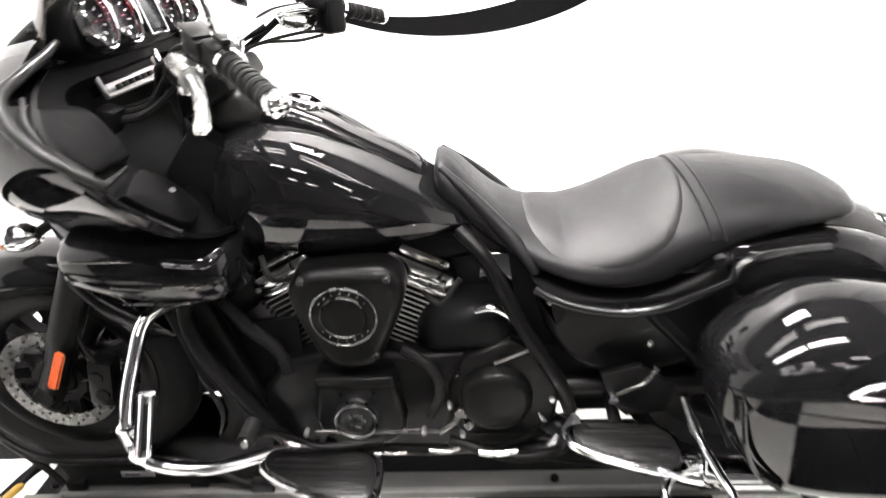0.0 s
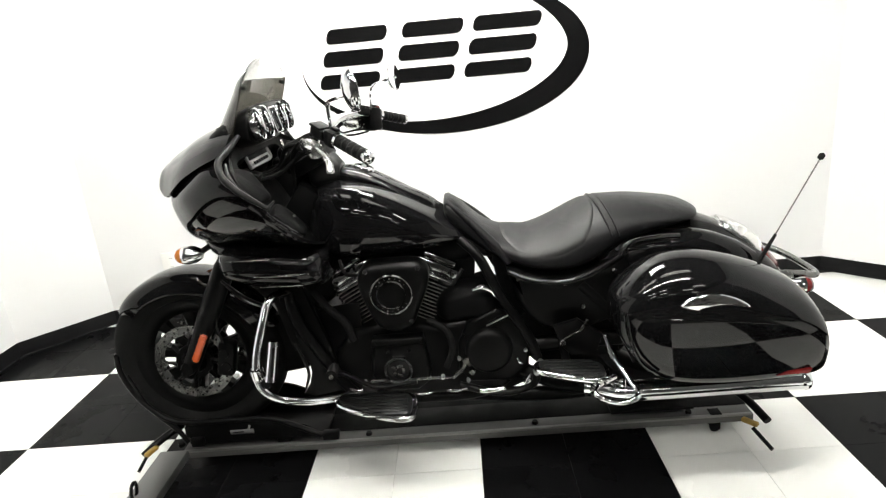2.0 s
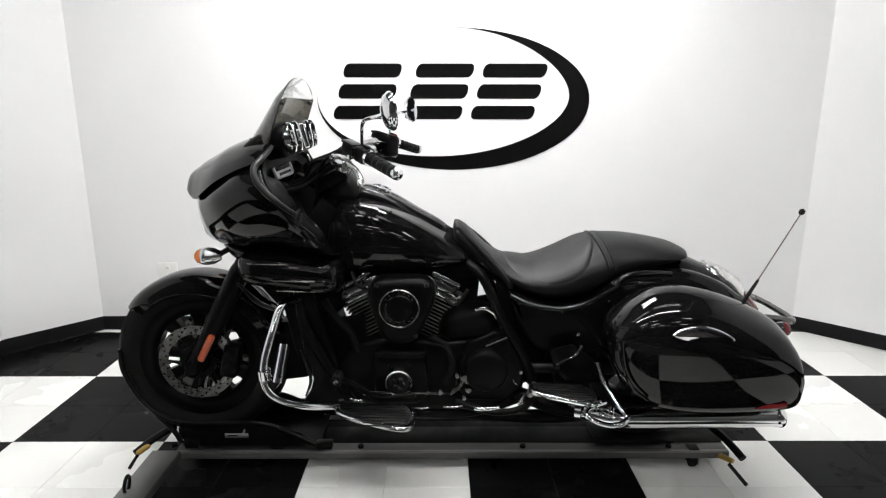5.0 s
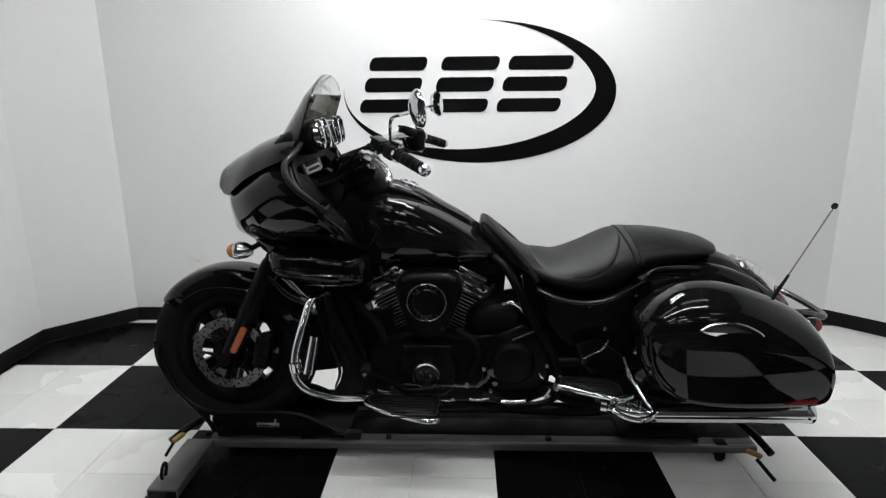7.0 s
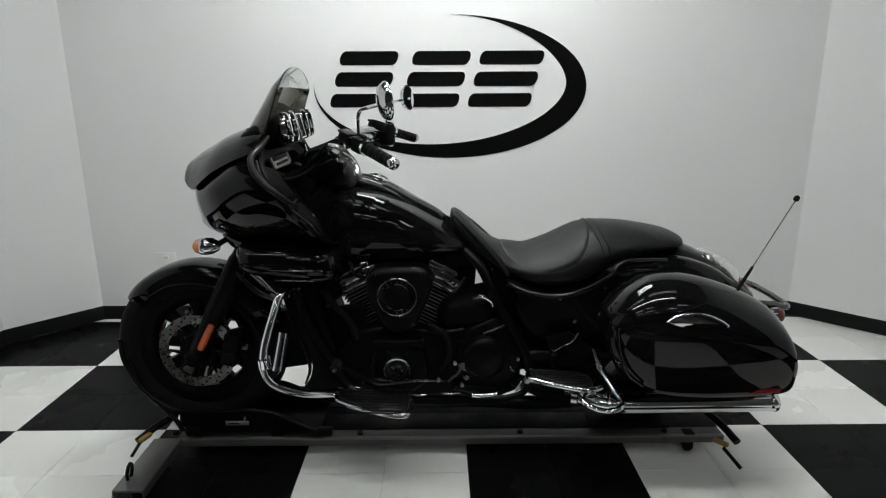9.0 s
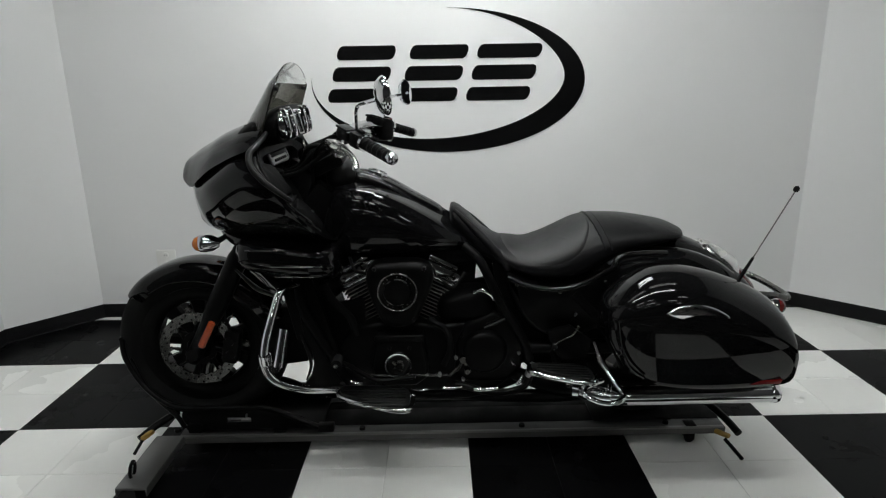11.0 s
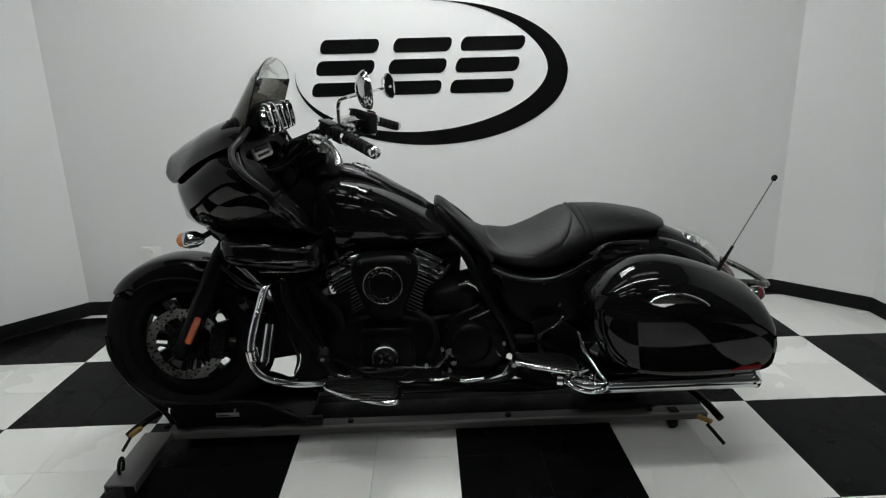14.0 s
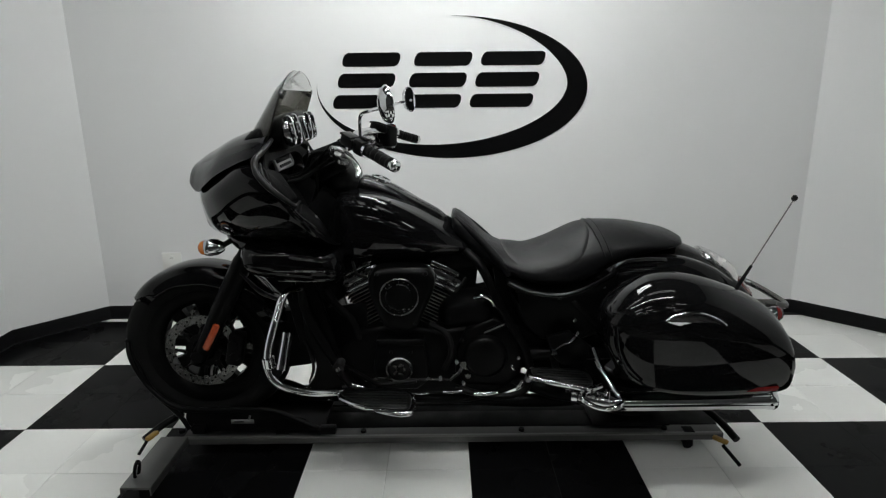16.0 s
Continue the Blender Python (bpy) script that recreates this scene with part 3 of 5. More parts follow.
def lower_edge():
    return tube([(0.060, YC - 0.372, 0.985), (0.084, YC - 0.367, 0.958), (0.110, YC - 0.355, 0.932), (0.140, YC - 0.325, 0.895)], [0.004, 0.006, 0.006, 0.004], 8)
both("lower_edge", lower_edge, M_PAINT, fair)
both("speaker_panel", lambda: panel3([(-0.040, YC - 0.325, 1.110), (-0.028, YC - 0.265, 1.100), (-0.014, YC - 0.225, 1.080), (0.018, YC - 0.222, 1.030), (0.038, YC - 0.235, 1.003), (0.036, YC - 0.290, 1.004), (0.030, YC - 0.340, 1.012), (-0.006, YC - 0.366, 1.066), (-0.030, YC - 0.355, 1.100)], 0.010), M_MATTE, fair, "matte black speaker panel inside the fairing")
both("lower_panel", lambda: panel3([(0.066, YC - 0.345, 0.968), (0.058, YC - 0.300, 0.980), (0.057, YC - 0.250, 0.982), (0.085, YC - 0.212, 0.940), (0.118, YC - 0.200, 0.890), (0.126, YC - 0.235, 0.880), (0.124, YC - 0.275, 0.884), (0.096, YC - 0.318, 0.925)], 0.018), M_MATTE, fair, "matte black storage cover inside the fairing")
both("panel_latch", lambda: pad((0.100, YC - 0.245, 0.940), (0.83, 0, 0.55), (0.3, 1, 0), 0.011, 0.005, 0.006), M_ALU, fair)

# lower fairing and chin
def lower():
    return body([(-0.17, 0.745, 0.83, 0.05, 0.5, 2.4, 2.4, 0), (-0.14, 0.735, 0.845, 0.085, 0.5, 2.6, 2.6, 0), (-0.05, 0.715, 0.85, 0.105, 0.5, 2.8, 2.8, 0), (0.07, 0.70, 0.84, 0.11, 0.5, 2.8, 2.8, 0), (0.15, 0.70, 0.82, 0.09, 0.5, 2.6, 2.6, 0), (0.175, 0.715, 0.80, 0.04, 0.5, 2.2, 2.2, 0)], 22, 28, YC - 0.175)
both("side_cowl", lower, M_PAINT, bike, "gloss black lower side cowl")
# brighter metal ribs draw the lamp streaks on the gloss cowl
for x0, x1, z0, rr in ((-0.045, 0.125, 0.766, 0.0045), (-0.120, 0.010, 0.822, 0.0035), (-0.03, 0.10, 0.730, 0.0030)):
    both("cowl_streak", lambda: tube([(x0, YC - 0.284, z0 + 0.001), ((x0 + x1) / 2, YC - 0.2925 + 0.16 * abs(z0 - 0.775), z0), (x1, YC - 0.279, z0 - 0.004)], [rr * 0.4, rr * 0.7, rr * 0.5], 8), M_POLISH2, bike)
part("chin_panel", body([(-0.255, 0.822, 0.870, 0.10, 0.5, 2.3, 2.3, 0), (-0.21, 0.795, 0.87, 0.16, 0.5, 2.4, 2.4, 0), (-0.14, 0.770, 0.868, 0.21, 0.5, 2.4, 2.4, 0), (-0.09, 0.76, 0.86, 0.23, 0.5, 2.4, 2.4, 0)], 14, 28, YC), M_PAINT, bike)

# headlamp set in the nose
lamp = part("headlamp", lathe([(0, -0.006), (0.02, -0.005), (0.032, -0.003), (0.039, 0.001), (0.041, 0.006), (0.041, 0.016), (0, 0.016)], (-0.343, YC, 0.900), (1, 0, 0.14), 40), M_LENS, bike, "clear headlamp lens")
part("headlamp_ring", lathe([(0.041, 0.003), (0.044, 0.000), (0.047, 0.004), (0.047, 0.016), (0.041, 0.016)], (-0.343, YC, 0.900), (1, 0, 0.14), 40), M_TRIM, lamp, "dark headlamp rim")
part("nose_strip", tube([(-0.378, YC - 0.03, 1.052), (-0.374, YC - 0.05, 1.036), (-0.364, YC - 0.06, 1.018), (-0.362, YC - 0.06, 1.000)], [0.004, 0.008, 0.008, 0.004], 10), M_POLISH, fair, "thin bright strip on the nose")

# windscreen: a dark smoked base that wraps round the dash and a clear top piece
def screen(v0, v1, t, n=28, m=12):
    def at(u, v, off):
        a = u * u
        if v <= 1:
            q = (-0.155 + 0.104 * a + (0.110 - 0.050 * a) * v, 1.197 - 0.030 * a + (0.153 + 0.023 * a) * v)
        else:
            q = (-0.045 + 0.054 * a + (0.061 - 0.059 * a) * (v - 1), 1.350 - 0.007 * a + (0.066 - 0.068 * a) * (v - 1))
        return V(q[0] + off, YC + math.sin(u * 1.15) / math.sin(1.15) * (0.250 - 0.008 * v), q[1] - off * 0.4)
    bm = bmesh.new()
    g = [[[bm.verts.new(at(-1 + 2 * i / n, v0 + (v1 - v0) * j / m, o)) for i in range(n + 1)] for j in range(m + 1)] for o in (0, t)]
    for s in (0, 1):
        for j in range(m):
            for i in range(n):
                bm.faces.new((g[s][j][i], g[s][j][i + 1], g[s][j + 1][i + 1], g[s][j + 1][i]))
    for j in range(m):
        for i in (0, n):
            bm.faces.new((g[0][j][i], g[0][j + 1][i], g[1][j + 1][i], g[1][j][i]))
    for i in range(n):
        for j in (0, m):
            bm.faces.new((g[0][j][i], g[0][j][i + 1], g[1][j][i + 1], g[1][j][i]))
    bmesh.ops.recalc_face_normals(bm, faces=bm.faces)
    return bm


scr = part("windscreen", screen(0.90, 1.98, 0.0035), M_GLASS, bike, "short curved windscreen, clear at its top")
part("smoked_base", screen(0.0, 1.0, 0.0045), M_SMOKE, scr, "dark smoked base of the windscreen")
for u in (-0.85, -0.5, 0.5, 0.85):
    part("screen_bolt", lathe([(0, -0.003), (0.003, -0.003), (0.0045, -0.001), (0.0045, 0.004)], (-0.155 + 0.104 * u * u + 0.009, YC + math.sin(u * 1.15) / math.sin(1.15) * 0.250, 1.212), (1, -u, -0.4), 12), M_SATIN, scr)
both("screen_grommet", lambda: lathe([(0, -0.005), (0.007, -0.005), (0.008, 0), (0.007, 0.010), (0, 0.010)], (0.002, YC - 0.215, 1.330), (0.8, 0.5, -0.3), 12), M_SATIN, scr)

# dash with gauges facing the rider
dash = part("dashboard", body([(-0.125, 1.13, 1.215, 0.225, 0.5, 2.6, 2.8, 0), (-0.09, 1.135, 1.238, 0.230, 0.5, 2.8, 2.8, 0), (-0.04, 1.142, 1.268, 0.228, 0.5, 3.0, 3.0, -0.08), (-0.010, 1.150, 1.276, 0.222, 0.5, 3.4, 3.4, -0.1), (-0.004, 1.154, 1.272, 0.216, 0.5, 3.4, 3.4, -0.1)], 14, 36, YC, 1.17), M_MATTE, bike, "matte black dashboard")
gd = V(0.95, 0, 0.22).normalized()
def oval(bm, c):
    bmesh.ops.transform(bm, matrix=Matrix.Translation(c) @ Matrix.Diagonal((1, 1, 1.22, 1)) @ Matrix.Translation(-c), verts=bm.verts)
    return bm


for dy, r in ((-0.175, 0.041), (-0.090, 0.043), (0.090, 0.043), (0.175, 0.041)):
    c = V(0.010, YC + dy, 1.217)
    g = part("gauge", oval(lathe([(0, -0.004), (r * 0.86, -0.004), (r * 0.87, 0.002), (r * 0.88, 0.002), (r * 0.88, -0.012)], c, gd, 30), c), M_DIAL, dash, "round gauge with a chrome bezel")
    part("bezel", oval(lathe([(r * 0.86, 0.003), (r * 0.90, 0.013), (r * 0.97, 0.015), (r * 1.02, 0.009), (r * 1.02, -0.004), (r * 0.86, -0.004)], c, gd, 30), c), M_CHROME, g, "chrome bezel")
    a = gd.orthogonal().normalized()
    b = gd.cross(a)
    marks = []
    for k in range(9):
        t = radians(-210 + k * 30)
        marks.append(tube([c + gd * -0.0025 + (a * math.cos(t) + b * math.sin(t)) * r * 0.62, c + gd * -0.0025 + (a * math.cos(t) + b * math.sin(t)) * r * 0.78], 0.0011, 5))
    part("dial_marks", join(*marks), M_MARK, g)
    part("needle", tube([c + gd * 0.001, c + gd * 0.001 + (a * 0.5 - b * 0.5) * r * 0.7], [0.0016, 0.0006], 6), M_RED, g)
rotY = Matrix.Rotation(math.atan2(0.30, 0.93) * -1, 4, "Y")
lcd = part("display", box((0.012, YC, 1.217), (0.012, 0.075, 0.075), 0.006, rotY), M_DIAL, dash, "dark rectangular display")
part("display_frame", join(*[tube([(0.022 - (dz1 * 0.25), YC + a1 * 0.85, 1.217 + dz1), (0.022 - (dz2 * 0.25), YC + a2 * 0.85, 1.217 + dz2)], 0.003, 8) for a1, dz1, a2, dz2 in ((-0.04, -0.04, 0.04, -0.04), (0.04, -0.04, 0.04, 0.04), (0.04, 0.04, -0.04, 0.04), (-0.04, 0.04, -0.04, -0.04))]), M_CHROME, lcd)
RY = YC + 0.02
part("dash_lower", body([(-0.14, 1.02, 1.16, 0.19, 0.5, 3, 3, 0), (-0.10, 1.0, 1.16, 0.20, 0.5, 3.2, 3.2, 0), (-0.085, 1.02, 1.15, 0.19, 0.5, 3.2, 3.2, 0)], 8, 28, YC), M_MATTE, dash)
radio = part("radio", box((-0.094, RY, 1.110), (0.05, 0.225, 0.080), 0.010, rotY), M_MATTE, dash, "radio with a silver face frame")
part("radio_frame", tube([(-0.066 - dz * 0.32, RY + dy, 1.104 + dz) for dy, dz in ((-0.110, -0.028), (0.0, -0.030), (0.110, -0.028), (0.112, 0.005), (0.104, 0.040), (-0.104, 0.040), (-0.112, 0.005))], 0.006, 8, closed=True), M_ALU, radio, "silver frame")
part("radio_bar", box((-0.062, RY, 1.084), (0.012, 0.206, 0.026), 0.004, rotY), M_ALU, radio)
for k in range(6):
    part("button", box((-0.0545, RY + (k - 2.5) * 0.026, 1.086), (0.004, 0.020, 0.010), 0.001, rotY), M_SATIN, radio)
both("switch_cover", lambda: box((-0.035, YC - 0.14, 1.045), (0.04, 0.055, 0.05), 0.012, Matrix.Rotation(radians(20), 4, "Y")), M_MATTE, dash)

# turn signals on the fairing
def sig_body():
    return lathe([(0, -0.006), (0.020, -0.006), (0.029, 0.004), (0.031, 0.02), (0.028, 0.045), (0.016, 0.066), (0, 0.07)], (-0.318, YC - 0.150, 0.815), (1, 0.1, 0.02), 24)
def sig_lens():
    return lathe([(0, -0.024), (0.012, -0.021), (0.022, -0.013), (0.0275, 0.001), (0, 0.001)], (-0.318, YC - 0.150, 0.815), (1, 0.1, 0.02), 24)
def sig_arm():
    return tube([(-0.262, YC - 0.144, 0.818), (-0.240, YC - 0.138, 0.830), (-0.20, YC - 0.12, 0.850)], [0.011, 0.010, 0.012], 10)
for b, l, a in zip(both("turn_signal", sig_body, M_CHROME, bike, "chrome bullet turn signal with an amber lens"), (0, 1), (0, 1)):
    if l == 0:
        part("lens", sig_lens(), M_AMBER2, b, "amber lens")
        part("stalk", sig_arm(), M_SATIN, b)
    else:
        for nm, mk, mm in (("lens", sig_lens, M_AMBER2), ("stalk", sig_arm, M_SATIN)):
            bm = mk()
            bmesh.ops.transform(bm, matrix=Matrix.Translation((0, 2 * YC, 0)) @ Matrix.Diagonal((1, -1, 1, 1)), verts=bm.verts)
            bmesh.ops.reverse_faces(bm, faces=bm.faces)
            part(nm, bm, mm, b)

# handlebar, grips, levers, mirrors
bar = part("handlebar", tube([(0.297, YC - 0.362, 1.166), (0.262, YC - 0.31, 1.180), (0.20, YC - 0.21, 1.185), (0.165, YC - 0.11, 1.165), (0.15, YC, 1.145), (0.165, YC + 0.11, 1.165), (0.205, YC + 0.21, 1.187), (0.275, YC + 0.31, 1.185), (0.322, YC + 0.362, 1.171)], 0.0135, 12, 64), M_CHROME, bike, "chrome handlebar")
part("triple_clamp", box((0.13, YC, 1.075), (0.12, 0.23, 0.05), 0.015, Matrix.Rotation(radians(-26), 4, "Y")), M_SATIN, bike, "black fork clamp")
both("riser", lambda: tube([(0.135, YC - 0.055, 1.08), (0.153, YC - 0.06, 1.15)], [0.022, 0.02], 14), M_CHROME, bar, "chrome bar riser")
gdir = V(0.094, -0.108, -0.038).normalized()
G0 = V(0.297, YC - 0.362, 1.166)
def grip():
    prof = [(0, 0), (0.017, 0.0)]
    for k in range(8):
        prof += [(0.0185, 0.008 + k * 0.015), (0.0185, 0.018 + k * 0.015), (0.0165, 0.019 + k * 0.015), (0.0165, 0.022 + k * 0.015)]
    return lathe(prof + [(0.019, 0.129), (0, 0.129)], G0, gdir, 20)
def gripcap():
    return lathe([(0, 0.126), (0.0185, 0.126), (0.0185, 0.131), (0.018, 0.139), (0.014, 0.145), (0.007, 0.147), (0, 0.147)], G0, gdir, 20)
def flange():
    return lathe([(0.014, -0.008), (0.024, -0.008), (0.024, 0.003), (0.014, 0.003)], G0, gdir, 20)
def switch():
    m = gdir.to_track_quat("X", "Z").to_matrix().to_4x4()
    return join(box(G0 - gdir * 0.035, (0.052, 0.044, 0.048), 0.010, m), box(G0 - gdir * 0.035 + V(0.01, -0.01, 0.026), (0.03, 0.016, 0.01), 0.004, m), box(G0 - gdir * 0.03 + V(0.018, -0.012, -0.004), (0.014, 0.014, 0.012), 0.003, m))
both("grip", grip, M_RUBBER, bar, "ribbed black rubber grip with a chrome end", (0.026, 0, 0.005))
for k in range(4):
    both("grip_ring", lambda: lathe([(0.016, 0.0), (0.0190, 0.0005), (0.0192, 0.002), (0.0190, 0.0035), (0.016, 0.004)], G0 + gdir * (0.030 + 0.026 * k), gdir, 20), M_TRIM, bar, "", (0.026, 0, 0.005))
both("grip_cap", gripcap, M_CHROME, bar, "chrome grip end", (0.026, 0, 0.005))
both("grip_collar", flange, M_CHROME, bar, "", (0.026, 0, 0.005))
both("switch_housing", switch, M_SATIN, bar, "black switch housing", (0.026, 0, 0.005))
def lever():
    return tube([(0.195, YC - 0.275, 1.150), (0.222, YC - 0.335, 1.150), (0.252, YC - 0.390, 1.140), (0.274, YC - 0.440, 1.122), (0.279, YC - 0.462, 1.106), (0.279, YC - 0.466, 1.098)], [0.012, 0.012, 0.010, 0.009, 0.011, 0.008], 12, flat=0.75)
both("lever_bracket", lambda: join(tube([(0.170, YC - 0.262, 1.160), (0.198, YC - 0.300, 1.150), (0.224, YC - 0.340, 1.146)], [0.016, 0.025, 0.018], 14), lathe([(0, -0.024), (0.015, -0.024), (0.018, -0.016), (0.018, 0.016), (0, 0.016)], (0.214, YC - 0.322, 1.146), (0.2, 0.1, 1), 16)), M_POLISH, bar, "polished lever bracket", (0.026, 0, 0.005))
both("lever", lever, M_POLISH, bar, "polished hand lever", (0.026, 0, 0.005))
def reservoir():
    m = gdir.to_track_quat("X", "Z").to_matrix().to_4x4()
    return join(box(V(0.236, YC - 0.300, 1.190), (0.066, 0.046, 0.034), 0.010, m), box(V(0.234, YC - 0.300, 1.209), (0.060, 0.041, 0.008), 0.003, m))
both("reservoir", reservoir, M_SATIN, bar, "black fluid reservoir", (0.026, 0, 0.005))
part("throttle_housing", box((0.292, YC + 0.345, 1.160), (0.070, 0.060, 0.088), 0.014, Matrix.Rotation(radians(-40), 4, "Z"), 3), M_SATIN, bar, "black throttle housing")
for k in range(2):
    part("throttle_cable", tube([(0.275, YC + 0.33, 1.125 - 0.01 * k), (0.23, YC + 0.26, 1.130 - 0.016 * k), (0.17, YC + 0.16, 1.125), (0.10, YC + 0.08, 1.10)], 0.004, 7), M_RUBBER, bar)
part("kill_switch", box((0.318, YC + 0.345, 1.200), (0.022, 0.016, 0.012), 0.004), M_RED, bar, "red stop switch")
def stem():
    return tube([(0.272, YC - 0.330, 1.19), (0.272, YC - 0.345, 1.235), (0.282, YC - 0.38, 1.275), (0.325, YC - 0.45, 1.290), (0.362, YC - 0.495, 1.298)], 0.0055, 8)
def mirror_back():
    return lathe([(0, -0.026), (0.020, -0.023), (0.036, -0.014), (0.043, -0.002), (0.043, 0.003), (0, 0.003)], (0.370, YC - 0.495, 1.300), (1, 0.55, -0.05), 28)
def mirror_face():
    return lathe([(0, 0.0045), (0.040, 0.0045), (0.041, 0.002), (0, 0.002)], (0.370, YC - 0.495, 1.300), (1, 0.55, -0.05), 28)
def tall(f):
    def g():
        bm = f()
        bmesh.ops.transform(bm, matrix=Matrix.Translation((0, YC - 0.505, 1.300)) @ Matrix.Diagonal((1, 1.35, 1.25, 1)) @ Matrix.Rotation(radians(25), 4, "X") @ Matrix.Translation((0, -YC + 0.505, -1.300)), verts=bm.verts)
        return bm
    return g
both("mirror", tall(mirror_back), M_CHROME, bar, "chrome rear-view mirror", (0.01, 0, 0.0))
both("mirror_glass", tall(mirror_face), M_MIRROR, bar, "", (0.01, 0, 0.0))
both("mirror_stem", stem, M_CHROME, bar, "chrome mirror stem", (0.026, 0, 0.005))
for k, (dx, dz) in enumerate(((0, 0), (0.008, 0.012))):
    both("cable", lambda: tube([(0.24 + dx, YC - 0.30, 1.18 + dz), (0.15 + dx, YC - 0.24, 1.16 + dz), (0.09 + dx, YC - 0.14, 1.09), (0.08, YC - 0.10, 0.98)], 0.0045, 7), M_RUBBER, bar)

part("neck_cover", body([(0.115, 0.99, 1.085, 0.05, 0.5, 2.6, 2.6, 0), (0.135, 0.98, 1.105, 0.085, 0.5, 2.8, 2.6, 0), (0.19, 0.985, 1.090, 0.085, 0.5, 2.8, 2.6, 0), (0.222, 0.995, 1.055, 0.06, 0.5, 2.6, 2.6, 0)], 12, 24, YC), M_TRIM, bike, "dark grey cover over the steering neck")
part("bar_mount_cover", box((0.10, YC, 1.10), (0.15, 0.13, 0.10), 0.025, Matrix.Rotation(radians(-20), 4, "Y"), 3), M_MATTE, bike, "matte black cover under the bar")
for k in range(3):
    both("cable", lambda: tube([(0.20 - 0.02 * k, YC - 0.22 + 0.03 * k, 1.165 - 0.01 * k), (0.12 - 0.02 * k, YC - 0.17 + 0.02 * k, 1.105 + 0.015 * k), (0.03, YC - 0.14 + 0.03 * k, 1.05 + 0.01 * k), (-0.06, YC - 0.13 + 0.03 * k, 1.04)], 0.0075, 8), M_RUBBER, bar)

# fuel tank with console
def tank_section(q):
    """A flat upper deck, a crisp shoulder at q of the height, rounded flanks."""
    flank = [(-0.68, q), (-0.86, q - 0.10), (-0.97, q - 0.30), (-1.0, q * 0.45), (-0.96, 0.12), (-0.86, 0.0)]
    return [[(0.0, 1.0), (-0.36, 0.40 + 0.6 * q), (-0.68, q)], flank, [(-0.86, 0.0), (0.86, 0.0)], [(-a, b) for a, b in flank[::-1]], [(0.68, q), (0.36, 0.40 + 0.6 * q), (0.0, 1.0)]]


tank = part("fuel_tank", sect([(0.118, 0.82, 0.945, 0.060, 0.80), (0.126, 0.795, 0.990, 0.125, 0.84), (0.150, 0.780, 1.018, 0.160, 0.86), (0.20, 0.770, 1.028, 0.178, 0.86), (0.27, 0.768, 1.020, 0.184, 0.86), (0.34, 0.768, 1.000, 0.182, 0.84),
                               (0.44, 0.770, 0.950, 0.168, 0.80), (0.54, 0.774, 0.890, 0.142, 0.70), (0.61, 0.778, 0.842, 0.108, 0.55), (0.645, 0.79, 0.814, 0.05, 0.5)], tank_section, YC, 46, 9), M_PAINT, bike, "gloss black fuel tank", 18)
part("tank_console", body([(0.15, 0.985, 1.008, 0.03, 0.5, 2.6, 2.6, 0), (0.20, 0.975, 1.034, 0.056, 0.5, 2.8, 2.6, 0), (0.245, 0.965, 1.044, 0.066, 0.5, 2.8, 2.6, 0), (0.335, 0.94, 1.012, 0.068, 0.5, 2.8, 2.6, 0), (0.43, 0.89, 0.957, 0.062, 0.5, 2.6, 2.6, 0), (0.515, 0.84, 0.908, 0.054, 0.5, 2.4, 2.6, 0), (0.548, 0.82, 0.870, 0.045, 0.5, 2.2, 2.6, 0)], 30, 40, YC), M_PAINT, tank, "raised gloss black tank console")
part("console_bolt", lathe([(0, 0.004), (0.004, 0.004), (0.006, 0.001), (0.006, -0.01)], (0.335, YC - 0.125, 0.965), (0.2, -0.6, 1), 10), M_RUBBER, tank)
part("filler_cap", lathe([(0, 0.006), (0.022, 0.007), (0.030, 0.009), (0.035, 0.007), (0.037, 0.001), (0.037, -0.01)], (0.293, YC, 1.029), (0.33, 0, 1), 30), M_CHROME, tank, "chrome filler cap")
part("key_lock", lathe([(0, 0.012), (0.007, 0.012), (0.009, 0.009), (0.009, 0)], (0.293, YC, 1.029), (0.33, 0, 1), 14), M_ALU, tank)
both("head_cover", lambda: body([(0.11, 0.80, 0.86, 0.02, 0.5, 2.3, 2.3, 0), (0.13, 0.78, 0.93, 0.05, 0.5, 2.5, 2.5, 0), (0.16, 0.775, 0.95, 0.04, 0.5, 2.5, 2.5, 0), (0.175, 0.79, 0.92, 0.015, 0.5, 2.3, 2.3, 0)], 10, 18, YC - 0.11), M_MATTE, bike)
part("steering_head", tube([(0.02, YC, 0.78), (0.12, YC, 1.05)], 0.045, 18), M_SATIN, bike)
both("frame_cover", lambda: slab([(0.03, 0.93), (0.10, 1.02), (0.15, 0.98), (0.15, 0.78), (0.08, 0.72), (0.02, 0.80)], YC - 0.125, YC - 0.06, "y", 0.01), M_MATTE, bike)

